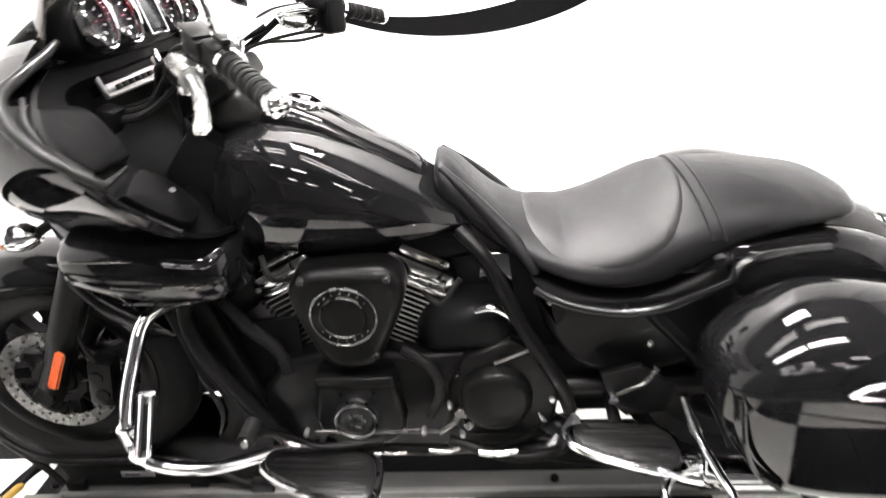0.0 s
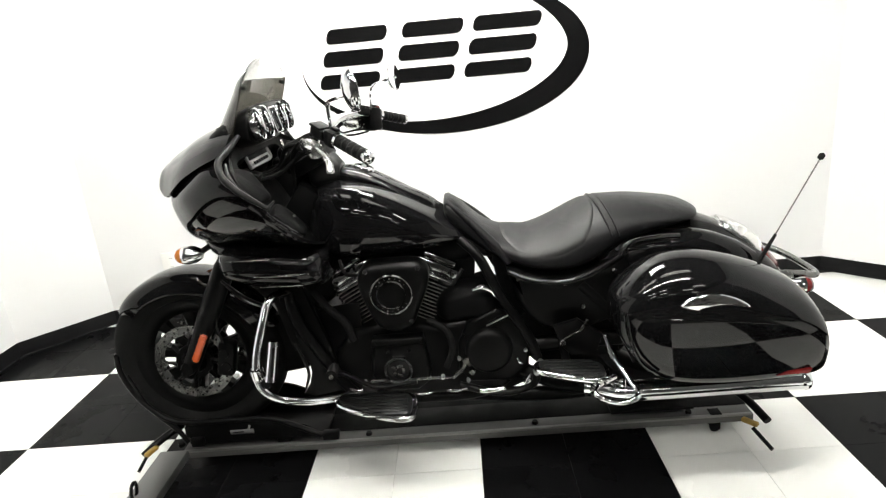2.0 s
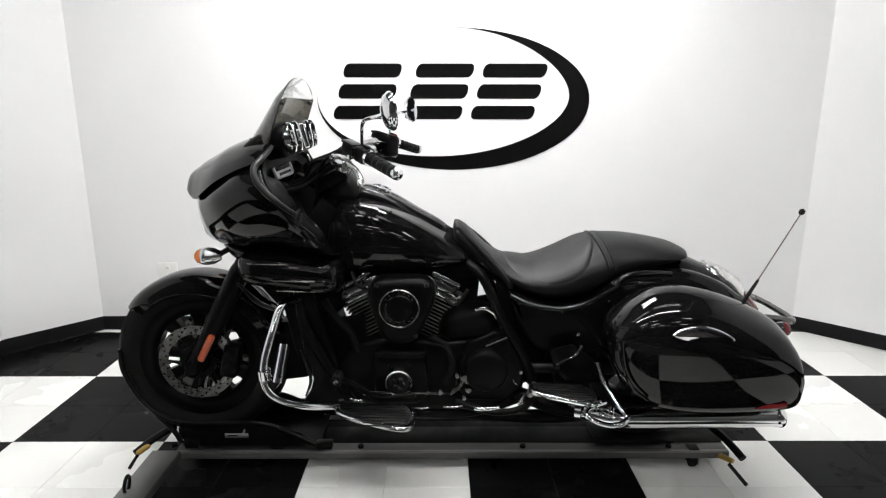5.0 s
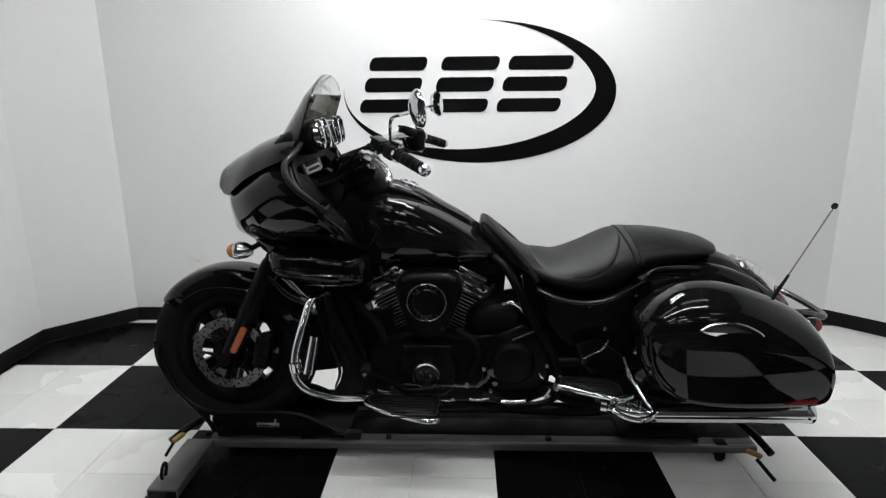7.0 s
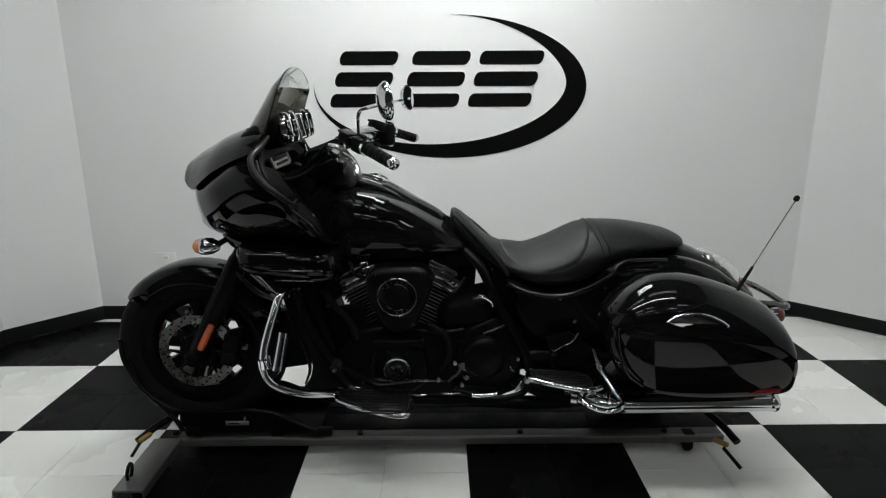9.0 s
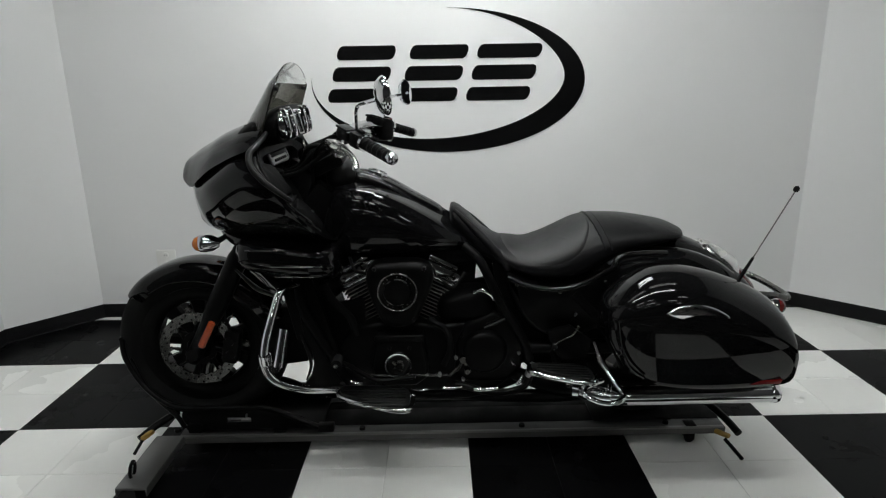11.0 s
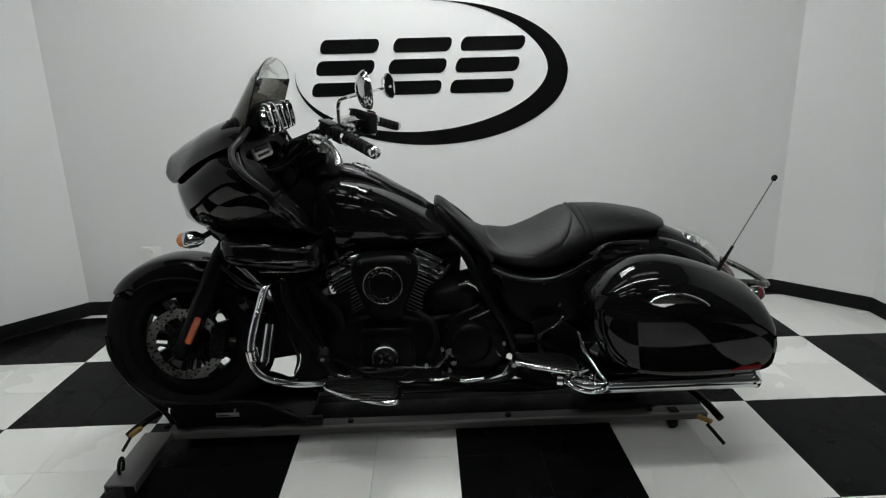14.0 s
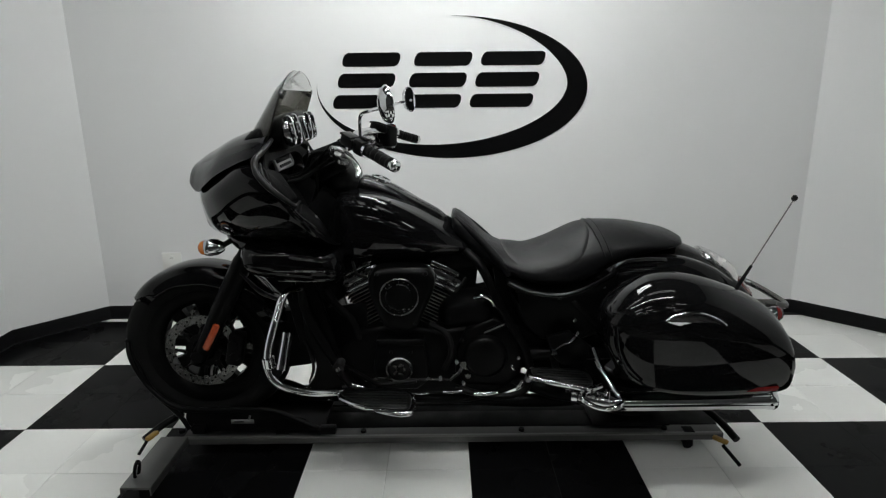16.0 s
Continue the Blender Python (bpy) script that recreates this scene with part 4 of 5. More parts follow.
# seat: rider's dish, passenger pad, nose
seat = part("seat", body([(0.552, 0.855, 0.895, 0.050, 0.5, 2.3, 2.3, 0), (0.562, 0.825, 0.915, 0.082, 0.5, 2.3, 2.3, 0), (0.60, 0.785, 0.896, 0.098, 0.45, 2.4, 2.4, 0), (0.68, 0.725, 0.817, 0.125, 0.45, 2.5, 2.4, 0), (0.76, 0.690, 0.777, 0.168, 0.45, 2.1, 2.4, 0), (0.84, 0.663, 0.769, 0.198, 0.45, 2.1, 2.4, 0),
                          (0.92, 0.650, 0.797, 0.208, 0.40, 2.1, 2.3, 0), (1.00, 0.655, 0.836, 0.203, 0.38, 2.3, 2.2, 0), (1.06, 0.683, 0.865, 0.196, 0.40, 1.95, 2.2, 0), (1.12, 0.712, 0.867, 0.184, 0.42, 1.95, 2.2, 0), (1.20, 0.746, 0.862, 0.174, 0.42, 1.95, 2.2, 0), (1.29, 0.770, 0.846, 0.162, 0.42, 1.95, 2.2, 0), (1.36, 0.788, 0.828, 0.135, 0.42, 2.1, 2.2, 0), (1.392, 0.796, 0.814, 0.06, 0.45, 2.3, 2.2, 0)], 64, 44, YC), M_LEATHER, bike, "black vinyl two-up seat with a dished rider part")
part("seat_insert", body([(0.733, 0.715, 0.775, 0.100, 0.4, 2.4, 2.0, 0), (0.745, 0.70, 0.787, 0.140, 0.3, 2.2, 2.0, 0), (0.78, 0.695, 0.782, 0.170, 0.3, 2.1, 2.0, 0), (0.84, 0.690, 0.774, 0.192, 0.3, 2.1, 2.0, 0), (0.92, 0.695, 0.802, 0.202, 0.3, 2.1, 2.0, 0), (1.00, 0.725, 0.842, 0.190, 0.3, 2.2, 2.0, 0), (1.035, 0.76, 0.859, 0.150, 0.35, 2.2, 2.0, 0), (1.048, 0.79, 0.862, 0.10, 0.4, 2.2, 2.0, 0)], 34, 44, YC), M_LEATHER2, seat, "textured seat insert")
both("seat_bolster", lambda: tube([(0.566, YC - 0.066, 0.900), (0.634, YC - 0.098, 0.840), (0.70, YC - 0.126, 0.772), (0.742, YC - 0.150, 0.722), (0.752, YC - 0.158, 0.700)], [0.008, 0.013, 0.016, 0.015, 0.010], 14), M_LEATHER, seat, "padded front edge of the seat")
for xo, lean in ((1.053, 0.0), (1.076, 0.0)):
    pts = []
    for k in range(9):
        a = math.pi * (0.06 + 0.88 * k / 8)
        pts.append((xo + 0.035 * (1 - math.sin(a)), YC - 0.194 * math.copysign(abs(math.cos(a)) ** 1.02, math.cos(a)), 0.757 + 0.1095 * abs(math.sin(a)) ** 1.02))
    part("seat_piping", tube(pts, 0.0032, 6, 40), M_LEATHER, seat)

# frame tubes and side covers
both("frame_rail", lambda: tube([(0.60, YC - 0.12, 0.785), (0.655, YC - 0.165, 0.735), (0.72, YC - 0.19, 0.60), (0.80, YC - 0.20, 0.46), (0.83, YC - 0.19, 0.37)], [0.015, 0.016, 0.016, 0.016, 0.016], 14), M_SATIN, bike, "satin black frame rail")
both("down_tube", lambda: tube([(0.02, YC - 0.10, 0.75), (0.030, YC - 0.190, 0.600), (0.125, YC - 0.195, 0.400), (0.20, YC - 0.175, 0.265), (0.26, YC - 0.15, 0.235), (0.6, YC - 0.14, 0.22), (0.85, YC - 0.14, 0.30)], 0.019, 12), M_SATIN, bike, "satin black frame tube")
both("side_cover", lambda: slab([(0.74, 0.70), (0.84, 0.662), (0.98, 0.660), (1.08, 0.70), (1.13, 0.745), (1.16, 0.66), (1.12, 0.52), (1.00, 0.46), (0.86, 0.47), (0.78, 0.56)], YC - 0.185, YC - 0.10, "y", 0.025, 48, 4), M_SATIN, bike, "satin black side cover")
both("seat_trim", lambda: tube([(0.745, YC - 0.205, 0.690), (0.82, YC - 0.225, 0.662), (0.92, YC - 0.242, 0.655), (1.00, YC - 0.258, 0.682), (1.06, YC - 0.275, 0.722), (1.09, YC - 0.285, 0.746)], 0.0088, 14), M_PAINT, bike, "gloss black trim under the seat")
both("passenger_rail", lambda: tube([(1.085, YC - 0.283, 0.742), (1.10, YC - 0.275, 0.768), (1.14, YC - 0.265, 0.780), (1.22, YC - 0.240, 0.778), (1.28, YC - 0.215, 0.770)], 0.010, 10), M_PAINT, bike)
for xx, zz in ((0.775, 0.665), (0.93, 0.630), (1.085, 0.668), (0.985, 0.545)):
    both("bolt", lambda: lathe([(0, -0.006), (0.006, -0.006), (0.008, -0.002), (0.008, 0.01)], (xx, YC - 0.208 + (0.018 if zz < 0.65 else 0), zz), "y", 10), M_POLISH2, bike)

# dark inner structure behind the engine and under the seat
part("backbone", body([(0.04, 0.64, 0.80, 0.06, 0.5, 3, 3, 0), (0.10, 0.60, 0.82, 0.10, 0.5, 3, 3, 0), (0.45, 0.66, 0.80, 0.10, 0.5, 3, 3, 0), (0.66, 0.70, 0.79, 0.10, 0.5, 3, 3, 0), (0.74, 0.66, 0.78, 0.11, 0.5, 3, 3, 0), (0.80, 0.46, 0.74, 0.12, 0.5, 3, 3, 0), (0.88, 0.41, 0.69, 0.12, 0.5, 3, 3, 0), (1.02, 0.36, 0.66, 0.11, 0.5, 3, 3, 0), (1.10, 0.42, 0.64, 0.08, 0.5, 3, 3, 0)], 24, 24, YC), M_MATTE, bike, "matte black inner frame and battery box")
part("inner_cowl", body([(-0.10, 0.68, 0.80, 0.10, 0.5, 3, 3, 0), (-0.03, 0.62, 0.82, 0.15, 0.5, 3, 3, 0), (0.08, 0.56, 0.82, 0.16, 0.5, 3, 3, 0), (0.16, 0.60, 0.80, 0.12, 0.5, 3, 3, 0)], 12, 24, YC), M_MATTE, bike)

# radiator
part("radiator", box((0.028, YC, 0.592), (0.135, 0.30, 0.30), 0.012, Matrix.Rotation(radians(-12), 4, "Y")), M_MATTE, bike, "black radiator")
both("radiator_shroud", lambda: slab([(-0.005, 0.69), (0.06, 0.70), (0.13, 0.46), (0.165, 0.29), (0.05, 0.27), (0.012, 0.285), (0.038, 0.320), (0.050, 0.365), (0.046, 0.41), (0.022, 0.47), (0.012, 0.56)], YC - 0.175, YC - 0.145, "y", 0.008), M_SATIN, bike, "satin black radiator shroud")

both("shroud_edge", lambda: tube([(0.012, YC - 0.178, 0.480), (0.036, YC - 0.180, 0.41), (0.042, YC - 0.180, 0.36), (0.022, YC - 0.178, 0.305)], [0.003, 0.006, 0.006, 0.003], 8), M_TRIM, bike)
part("radiator_guard", slab([(-0.105, 0.530), (0.062, 0.527), (0.045, 0.331), (-0.008, 0.306), (-0.085, 0.296), (-0.119, 0.311)], YC - 0.025, YC + 0.025, "y", 0.004), M_MATTE, bike, "matte black guard below the radiator")
both("horn_bracket", lambda: slab([(-0.125, 0.72), (-0.02, 0.72), (-0.02, 0.63), (-0.05, 0.63)], YC - 0.165, YC - 0.150, "y", 0.004), M_MATTE, bike)
both("fairing_bracket", lambda: tube([(-0.185, YC - 0.20, 0.735), (-0.125, YC - 0.205, 0.673), (-0.075, YC - 0.215, 0.650), (-0.03, YC - 0.23, 0.640)], [0.006, 0.014, 0.013, 0.008], 10, flat=0.5), M_TRIM, bike, "dark grey fairing bracket")

# engine
engine = part("engine_case", slab([(0.13, 0.30), (0.20, 0.245), (0.70, 0.235), (0.80, 0.31), (0.80, 0.47), (0.70, 0.53), (0.50, 0.50), (0.36, 0.53), (0.20, 0.50), (0.14, 0.42)], YC - 0.165, YC + 0.165, "y", 0.02, 0, 3), M_SATIN, bike, "satin black V-twin engine")
part("crank_cover", slab([(0.275, 0.315), (0.315, 0.285), (0.42, 0.285), (0.460, 0.315), (0.468, 0.36), (0.455, 0.44), (0.450, 0.475), (0.280, 0.475), (0.275, 0.44), (0.262, 0.37)], YC - 0.205, YC - 0.16, "y", 0.014, 0, 3), M_SATIN, engine, "satin black crank cover")
part("cover_lip", slab([(0.275, 0.460), (0.455, 0.460), (0.450, 0.486), (0.280, 0.486)], YC - 0.214, YC - 0.16, "y", 0.008, 0, 3), M_SATIN, engine)
em = part("crank_emblem", lathe([(0, -0.010), (0.030, -0.010), (0.037, -0.006), (0.037, 0.004)], (0.359, YC - 0.212, 0.375), "y", 36), M_TRIM, engine, "round emblem with a chrome ring")
part("emblem_ring", lathe([(0.038, -0.004), (0.042, -0.013), (0.048, -0.013), (0.052, -0.004), (0.052, 0.01)], (0.359, YC - 0.212, 0.375), "y", 36), M_CHROME, em, "chrome ring")
for k in range(5):
    a = 2 * math.pi * k / 5
    part("emblem_bar", box((0.359 + 0.017 * math.cos(a), YC - 0.224, 0.375 + 0.017 * math.sin(a)), (0.010, 0.006, 0.020), 0.002, Matrix.Rotation(a, 4, "Y")), M_POLISH2, em)
part("clutch_cover", lathe([(0, -0.035), (0.060, -0.035), (0.072, -0.030), (0.079, -0.018), (0.081, 0.0), (0.088, 0.006), (0.088, 0.03)], (0.667, YC - 0.185, 0.412), "y", 44), M_SATIN, engine, "round satin black side cover")
part("gearbox_cover", slab([(0.56, 0.34), (0.60, 0.29), (0.74, 0.285), (0.80, 0.34), (0.81, 0.44), (0.76, 0.52), (0.70, 0.555), (0.60, 0.51), (0.565, 0.44)], YC - 0.185, YC - 0.15, "y", 0.012, 0, 3), M_SATIN, engine)
for k in range(3):
    part("cover_fin", box((0.70 + 0.010 * k, YC - 0.187, 0.505 + 0.014 * k), (0.10, 0.008, 0.005), 0.002, Matrix.Rotation(radians(-24), 4, "Y")), M_ALU if k == 1 else M_SATIN, engine)
for xx, zz in ((0.288, 0.472), (0.44, 0.472), (0.238, 0.33), (0.505, 0.33), (0.565, 0.385), (0.59, 0.30), (0.79, 0.40), (0.585, 0.47), (0.745, 0.53), (0.33, 0.437), (0.40, 0.437)):
    part("case_bolt", lathe([(0, -0.008), (0.005, -0.008), (0.0065, -0.004), (0.0065, 0.012)], (xx, YC - 0.208 + (0.02 if xx > 0.53 else 0), zz), "y", 10), M_ALU if zz < 0.43 else M_SATIN, engine)
part("front_plate", slab([(0.09, 0.58), (0.24, 0.60), (0.24, 0.36), (0.13, 0.34)], YC - 0.138, YC - 0.128, "y", 0.002), M_MATTE, engine)
part("sump", box((0.44, YC, 0.225), (0.46, 0.24, 0.06), 0.02), M_SATIN, engine)


# cylinders with separate fins, leaning apart
def cylinder(lean, base_x):
    ax = V(math.sin(lean), 0, math.cos(lean))
    sx = V(math.cos(lean), 0, -math.sin(lean))
    o = V(base_x, YC, 0.46)
    def at(u, w, y):
        return o + ax * u + sx * w + V(0, y - YC, 0)
    def blk(u0, u1, hw, hy, bev=0.012):
        m = Matrix((sx.to_4d(), (0, 1, 0, 0), ax.to_4d(), (0, 0, 0, 1))).transposed()
        m.col[3] = (0, 0, 0, 1)
        m.row[3] = (0, 0, 0, 1)
        return box(o + ax * (u0 + u1) / 2, (2 * hw, 2 * hy, u1 - u0), bev, m)
    cyl = part("cylinder", blk(0.0, 0.235, 0.052, 0.095), M_SATIN, engine, "black finned cylinder")
    for k in range(15):
        u = 0.030 + 0.0132 * k
        hw = 0.068 + 0.0012 * k
        fin = blk(u, u + 0.0050, hw, 0.112, 0.0015)
        part("fin", fin, M_SATIN, cyl)
        edge = blk(u + 0.0010, u + 0.0045, hw - 0.009, 0.1126, 0.0008)
        part("fin_edge", edge, M_FIN, cyl, "bare machined fin edge")
    # cover colour holds the tank's dark reflection; a brighter strip draws the edge glint
    hd = part("rocker_cover", blk(0.232, 0.282, 0.083, 0.124, 0.020), M_CHROME_DARK, engine, "chrome rocker cover, darkened for its dark reflections")
    part("cover_top", blk(0.272, 0.300, 0.060, 0.105, 0.014), M_CHROME_DARK, hd)
    part("cover_glint", blk(0.226, 0.238, 0.080, 0.1255, 0.004), M_CHROME, hd, "brighter chrome strip drawing the edge glint")
    for s in (-1, 1):
        part("cover_bolt", lathe([(0, -0.010), (0.006, -0.010), (0.008, -0.004), (0.008, 0.01)], at(0.258, 0.055 * s, YC - 0.124), "y", 10), M_POLISH2, hd)


cylinder(radians(-27), 0.335)
cylinder(radians(27), 0.395)

# air cleaner
air = part("air_cleaner", slab([(0.366, 0.752), (0.447, 0.748), (0.486, 0.719), (0.486, 0.669), (0.452, 0.587), (0.421, 0.53), (0.366, 0.513), (0.314, 0.53), (0.284, 0.587), (0.258, 0.669), (0.262, 0.719), (0.297, 0.748)], YC - 0.222, YC - 0.12, "y", 0.026, 48, 5), M_SATIN, engine, "satin black air cleaner cover")
part("outer_ring", lathe([(0.063, 0.006), (0.064, -0.004), (0.0665, -0.006), (0.069, -0.004), (0.070, 0.006)], (0.365, YC - 0.221, 0.649), "y", 48), M_POLISH2, air, "dull silver ring")
part("inner_ring", lathe([(0.044, 0.006), (0.045, -0.005), (0.0465, -0.007), (0.048, -0.005), (0.049, 0.006)], (0.365, YC - 0.221, 0.649), "y", 44), M_POLISH2, air, "dull silver ring")
part("centre_disc", lathe([(0, -0.006), (0.040, -0.006), (0.046, -0.003), (0.046, 0.006)], (0.365, YC - 0.221, 0.649), "y", 40), M_SATIN, air)
for k in range(14):
    a = math.pi * (0.2 + 0.6 * (k % 7) / 6) + (math.pi if k > 6 else 0)
    part("ring_letter_bar", box((0.365 + 0.0560 * math.cos(a), YC - 0.2235, 0.649 + 0.0560 * math.sin(a)), (0.004, 0.003, 0.004), 0.0006, Matrix.Rotation(-a, 4, "Y")), M_POLISH2, air)
for xx, zz in ((0.289, 0.731), (0.458, 0.731), (0.420, 0.550)):
    part("cover_bolt", lathe([(0, -0.006), (0.006, -0.006), (0.008, 0), (0.008, 0.012)], (xx, YC - 0.219, zz), "y", 10), M_TRIM, air)

# hoses, wires and brackets on the engine
both("coolant_hose", lambda: tube([(0.10, YC - 0.16, 0.66), (0.14, YC - 0.17, 0.60), (0.19, YC - 0.165, 0.54), (0.21, YC - 0.16, 0.47)], 0.014, 10), M_RUBBER, bike)
part("spark_lead", tube([(0.245, YC - 0.15, 0.70), (0.22, YC - 0.185, 0.72), (0.20, YC - 0.16, 0.76)], 0.006, 8), M_RUBBER, bike)
part("spark_lead", tube([(0.52, YC - 0.15, 0.66), (0.56, YC - 0.18, 0.65), (0.60, YC - 0.17, 0.70)], 0.006, 8), M_RUBBER, bike)
part("vent_hose", tube([(0.47, YC - 0.17, 0.53), (0.53, YC - 0.20, 0.50), (0.545, YC - 0.20, 0.43), (0.52, YC - 0.19, 0.36)], 0.011, 10), M_RUBBER, bike)
part("frame_gusset", slab([(0.52, 0.76), (0.650, 0.76), (0.640, 0.645), (0.69, 0.655), (0.74, 0.60), (0.74, 0.54), (0.56, 0.55), (0.50, 0.60)], YC - 0.075, YC - 0.062, "y", 0.003), M_SATIN, bike, "satin black frame gusset")
part("intake_box", body([(0.50, 0.52, 0.57, 0.05, 0.5, 2.6, 3, 0), (0.53, 0.50, 0.61, 0.09, 0.5, 2.8, 3, 0), (0.60, 0.50, 0.632, 0.10, 0.5, 2.8, 3, 0), (0.68, 0.50, 0.625, 0.10, 0.5, 2.8, 3, 0), (0.72, 0.51, 0.58, 0.06, 0.5, 2.6, 3, 0)], 14, 24, YC - 0.075), M_MATTE, bike, "matte black housing behind the rear cylinder")
part("hose_elbow", tube([(0.628, YC - 0.178, 0.628), (0.662, YC - 0.182, 0.636), (0.690, YC - 0.180, 0.618), (0.698, YC - 0.175, 0.598)], [0.006, 0.008, 0.007, 0.005], 10), M_CHROME, bike, "chrome hose elbow")
part("battery_cover", slab([(0.695, 0.76), (0.83, 0.73), (0.83, 0.48), (0.75, 0.48), (0.715, 0.60)], YC - 0.115, YC - 0.095, "y", 0.004), M_MATTE, bike)
for p, q, r in (((0.186, 0.316), (0.229, 0.307), 0.006), ((0.355, 0.283), (0.403, 0.276), 0.006), ((0.412, 0.280), (0.463, 0.281), 0.004), ((0.515, 0.284), (0.584, 0.287), 0.005), ((0.626, 0.276), (0.713, 0.279), 0.010), ((0.759, 0.389), (0.774, 0.365), 0.005), ((0.779, 0.293), (0.802, 0.326), 0.008)):
    part("chrome_fitting", tube([(p[0], 0.362, p[1]), ((p[0] + q[0]) / 2, 0.358, (p[1] + q[1]) / 2 - 0.002), (q[0], 0.362, q[1])], [r * 0.7, r, r * 0.7], 10), M_CHROME, bike, "small chrome fitting along the lower frame")
part("dash_lever", tube([(0.050, 0.50, 1.156), (0.056, 0.497, 1.130), (0.060, 0.50, 1.106), (0.052, 0.51, 1.100)], [0.005, 0.0065, 0.0065, 0.004], 10), M_CHROME, dash)

# engine guards and highway pegs
def guard():
    return tube([(0.03, YC - 0.14, 0.66), (-0.022, YC - 0.235, 0.672), (-0.048, YC - 0.285, 0.60), (-0.072, YC - 0.325, 0.50), (-0.070, YC - 0.34, 0.425), (-0.03, YC - 0.34, 0.375), (0.06, YC - 0.31, 0.335), (0.17, YC - 0.22, 0.290), (0.24, YC - 0.16, 0.26)], 0.0140, 14, 60)
for i, g in enumerate(both("engine_guard", guard, M_CHROME, bike, "thick chrome engine guard")):
    sgn = 1 if i else -1
    yy = YC + sgn * 0.345
    part("guard_clamp", lathe([(0.0145, -0.016), (0.021, -0.016), (0.021, 0.016), (0.0145, 0.016)], (-0.0725, YC + sgn * 0.333, 0.462), (0.05, 0.1, -1), 18), M_CHROME, g)
    part("peg_pivot", lathe([(0, -0.02), (0.017, -0.02), (0.017, 0.02), (0, 0.02)], (-0.030, YC + sgn * 0.372, 0.452), "y", 16), M_CHROME, g)
    pg = part("highway_peg", tube([(-0.014, YC + sgn * 0.395, 0.462), (0.004, YC + sgn * 0.352, 0.575)], [0.016, 0.015], 16), M_CHROME, g, "folded chrome highway peg with rubber strips")
    for k in range(4):
        a = k * math.pi / 2 + 0.4
        part("peg_rubber", tube([(-0.011 + 0.0145 * math.cos(a), YC + sgn * 0.388 + 0.0145 * math.sin(a), 0.48), (0.002 + 0.0145 * math.cos(a), YC + sgn * 0.356 + 0.0145 * math.sin(a), 0.564)], 0.0048, 7), M_RUBBER, g)


# floorboards
def board(x0, x1, y0, y1, z, slope, name, label, taper):
    n = 44
    def outline(inset):
        P = []
        for k in range(n):
            t = 2 * math.pi * k / n
            c, s = math.cos(t), math.sin(t)
            px = math.copysign(abs(c) ** 0.62, c)
            py = (y0 + y1) / 2 + ((y1 - y0) / 2 - inset) * math.copysign(abs(s) ** 0.62, s)
            P.append(((x0 + x1) / 2 + ((x1 - x0) / 2 - inset) * px, y1 - (y1 - py) * (1 - taper * (0.5 - 0.5 * px))))
        return P
    def tilt(bm):
        bmesh.ops.transform(bm, matrix=Matrix.Translation(((x0 + x1) / 2, (y0 + y1) / 2, z)) @ Matrix.Rotation(radians(slope), 4, "Y") @ Matrix.Translation((-(x0 + x1) / 2, -(y0 + y1) / 2, -z)), verts=bm.verts)
        return bm
    obs = both(name, lambda: tilt(slab(outline(0), z - 0.018, z, "z", 0.007, 0, 3)), M_CHROME, bike, label)
    for i, o in enumerate(obs):
        def side(bm):
            if i:
                bmesh.ops.transform(bm, matrix=Matrix.Translation((0, 2 * YC, 0)) @ Matrix.Diagonal((1, -1, 1, 1)), verts=bm.verts)
                bmesh.ops.reverse_faces(bm, faces=bm.faces)
            return bm
        part("rubber_pad", side(tilt(slab(outline(0.016), z - 0.002, z + 0.006, "z", 0.003, 0, 2))), M_PAD, o, "black rubber tread pad")
        k = 0
        yy = y0 + 0.026
        while yy < y1 - 0.02:
            hw = (x1 - x0) / 2 - 0.03 - 0.05 * abs((yy - (y0 + y1) / 2) / ((y1 - y0) / 2)) ** 3
            part("pad_rib", side(tilt(box(((x0 + x1) / 2 + (0.035 if yy < y0 + (y1 - y0) * 0.5 else 0), yy, z + 0.0062), (2 * hw - (0.07 if yy < y0 + (y1 - y0) * 0.5 else 0), 0.006, 0.005), 0.002))), M_PAD, o)
            yy += 0.018
    return obs


board(0.140, 0.420, YC - 0.415, YC - 0.215, 0.300, 2, "floorboard", "rider floorboard with chrome rim and ribbed rubber", 0.55)
board(0.805, 1.040, YC - 0.400, YC - 0.245, 0.386, 4, "passenger_board", "passenger floorboard with chrome rim", 0.45)
both("board_bracket", lambda: tube([(0.28, YC - 0.16, 0.27), (0.28, YC - 0.27, 0.283)], 0.014, 10), M_SATIN, bike)
both("board_bracket", lambda: tube([(0.92, YC - 0.15, 0.39), (0.92, YC - 0.27, 0.36)], 0.014, 10), M_SATIN, bike)
part("shift_pedal", tube([(0.163, YC - 0.33, 0.437), (0.19, YC - 0.29, 0.415), (0.25, YC - 0.265, 0.36), (0.30, YC - 0.255, 0.335), (0.42, YC - 0.25, 0.345)], [0.010, 0.009, 0.008, 0.008, 0.008], 10), M_SATIN, bike, "heel and toe shift pedal")
part("shift_peg", tube([(0.163, YC - 0.29, 0.439), (0.163, YC - 0.345, 0.439)], [0.017, 0.019], 14), M_RUBBER, bike)
part("shift_peg_end", lathe([(0, -0.004), (0.008, -0.005), (0.010, 0), (0.010, 0.004)], (0.163, YC - 0.347, 0.439), "y", 16), M_POLISH2, bike)
part("shift_rod", tube([(0.26, YC - 0.21, 0.335), (0.54, YC - 0.20, 0.325)], 0.005, 8), M_POLISH2, bike, "dulled shift rod")
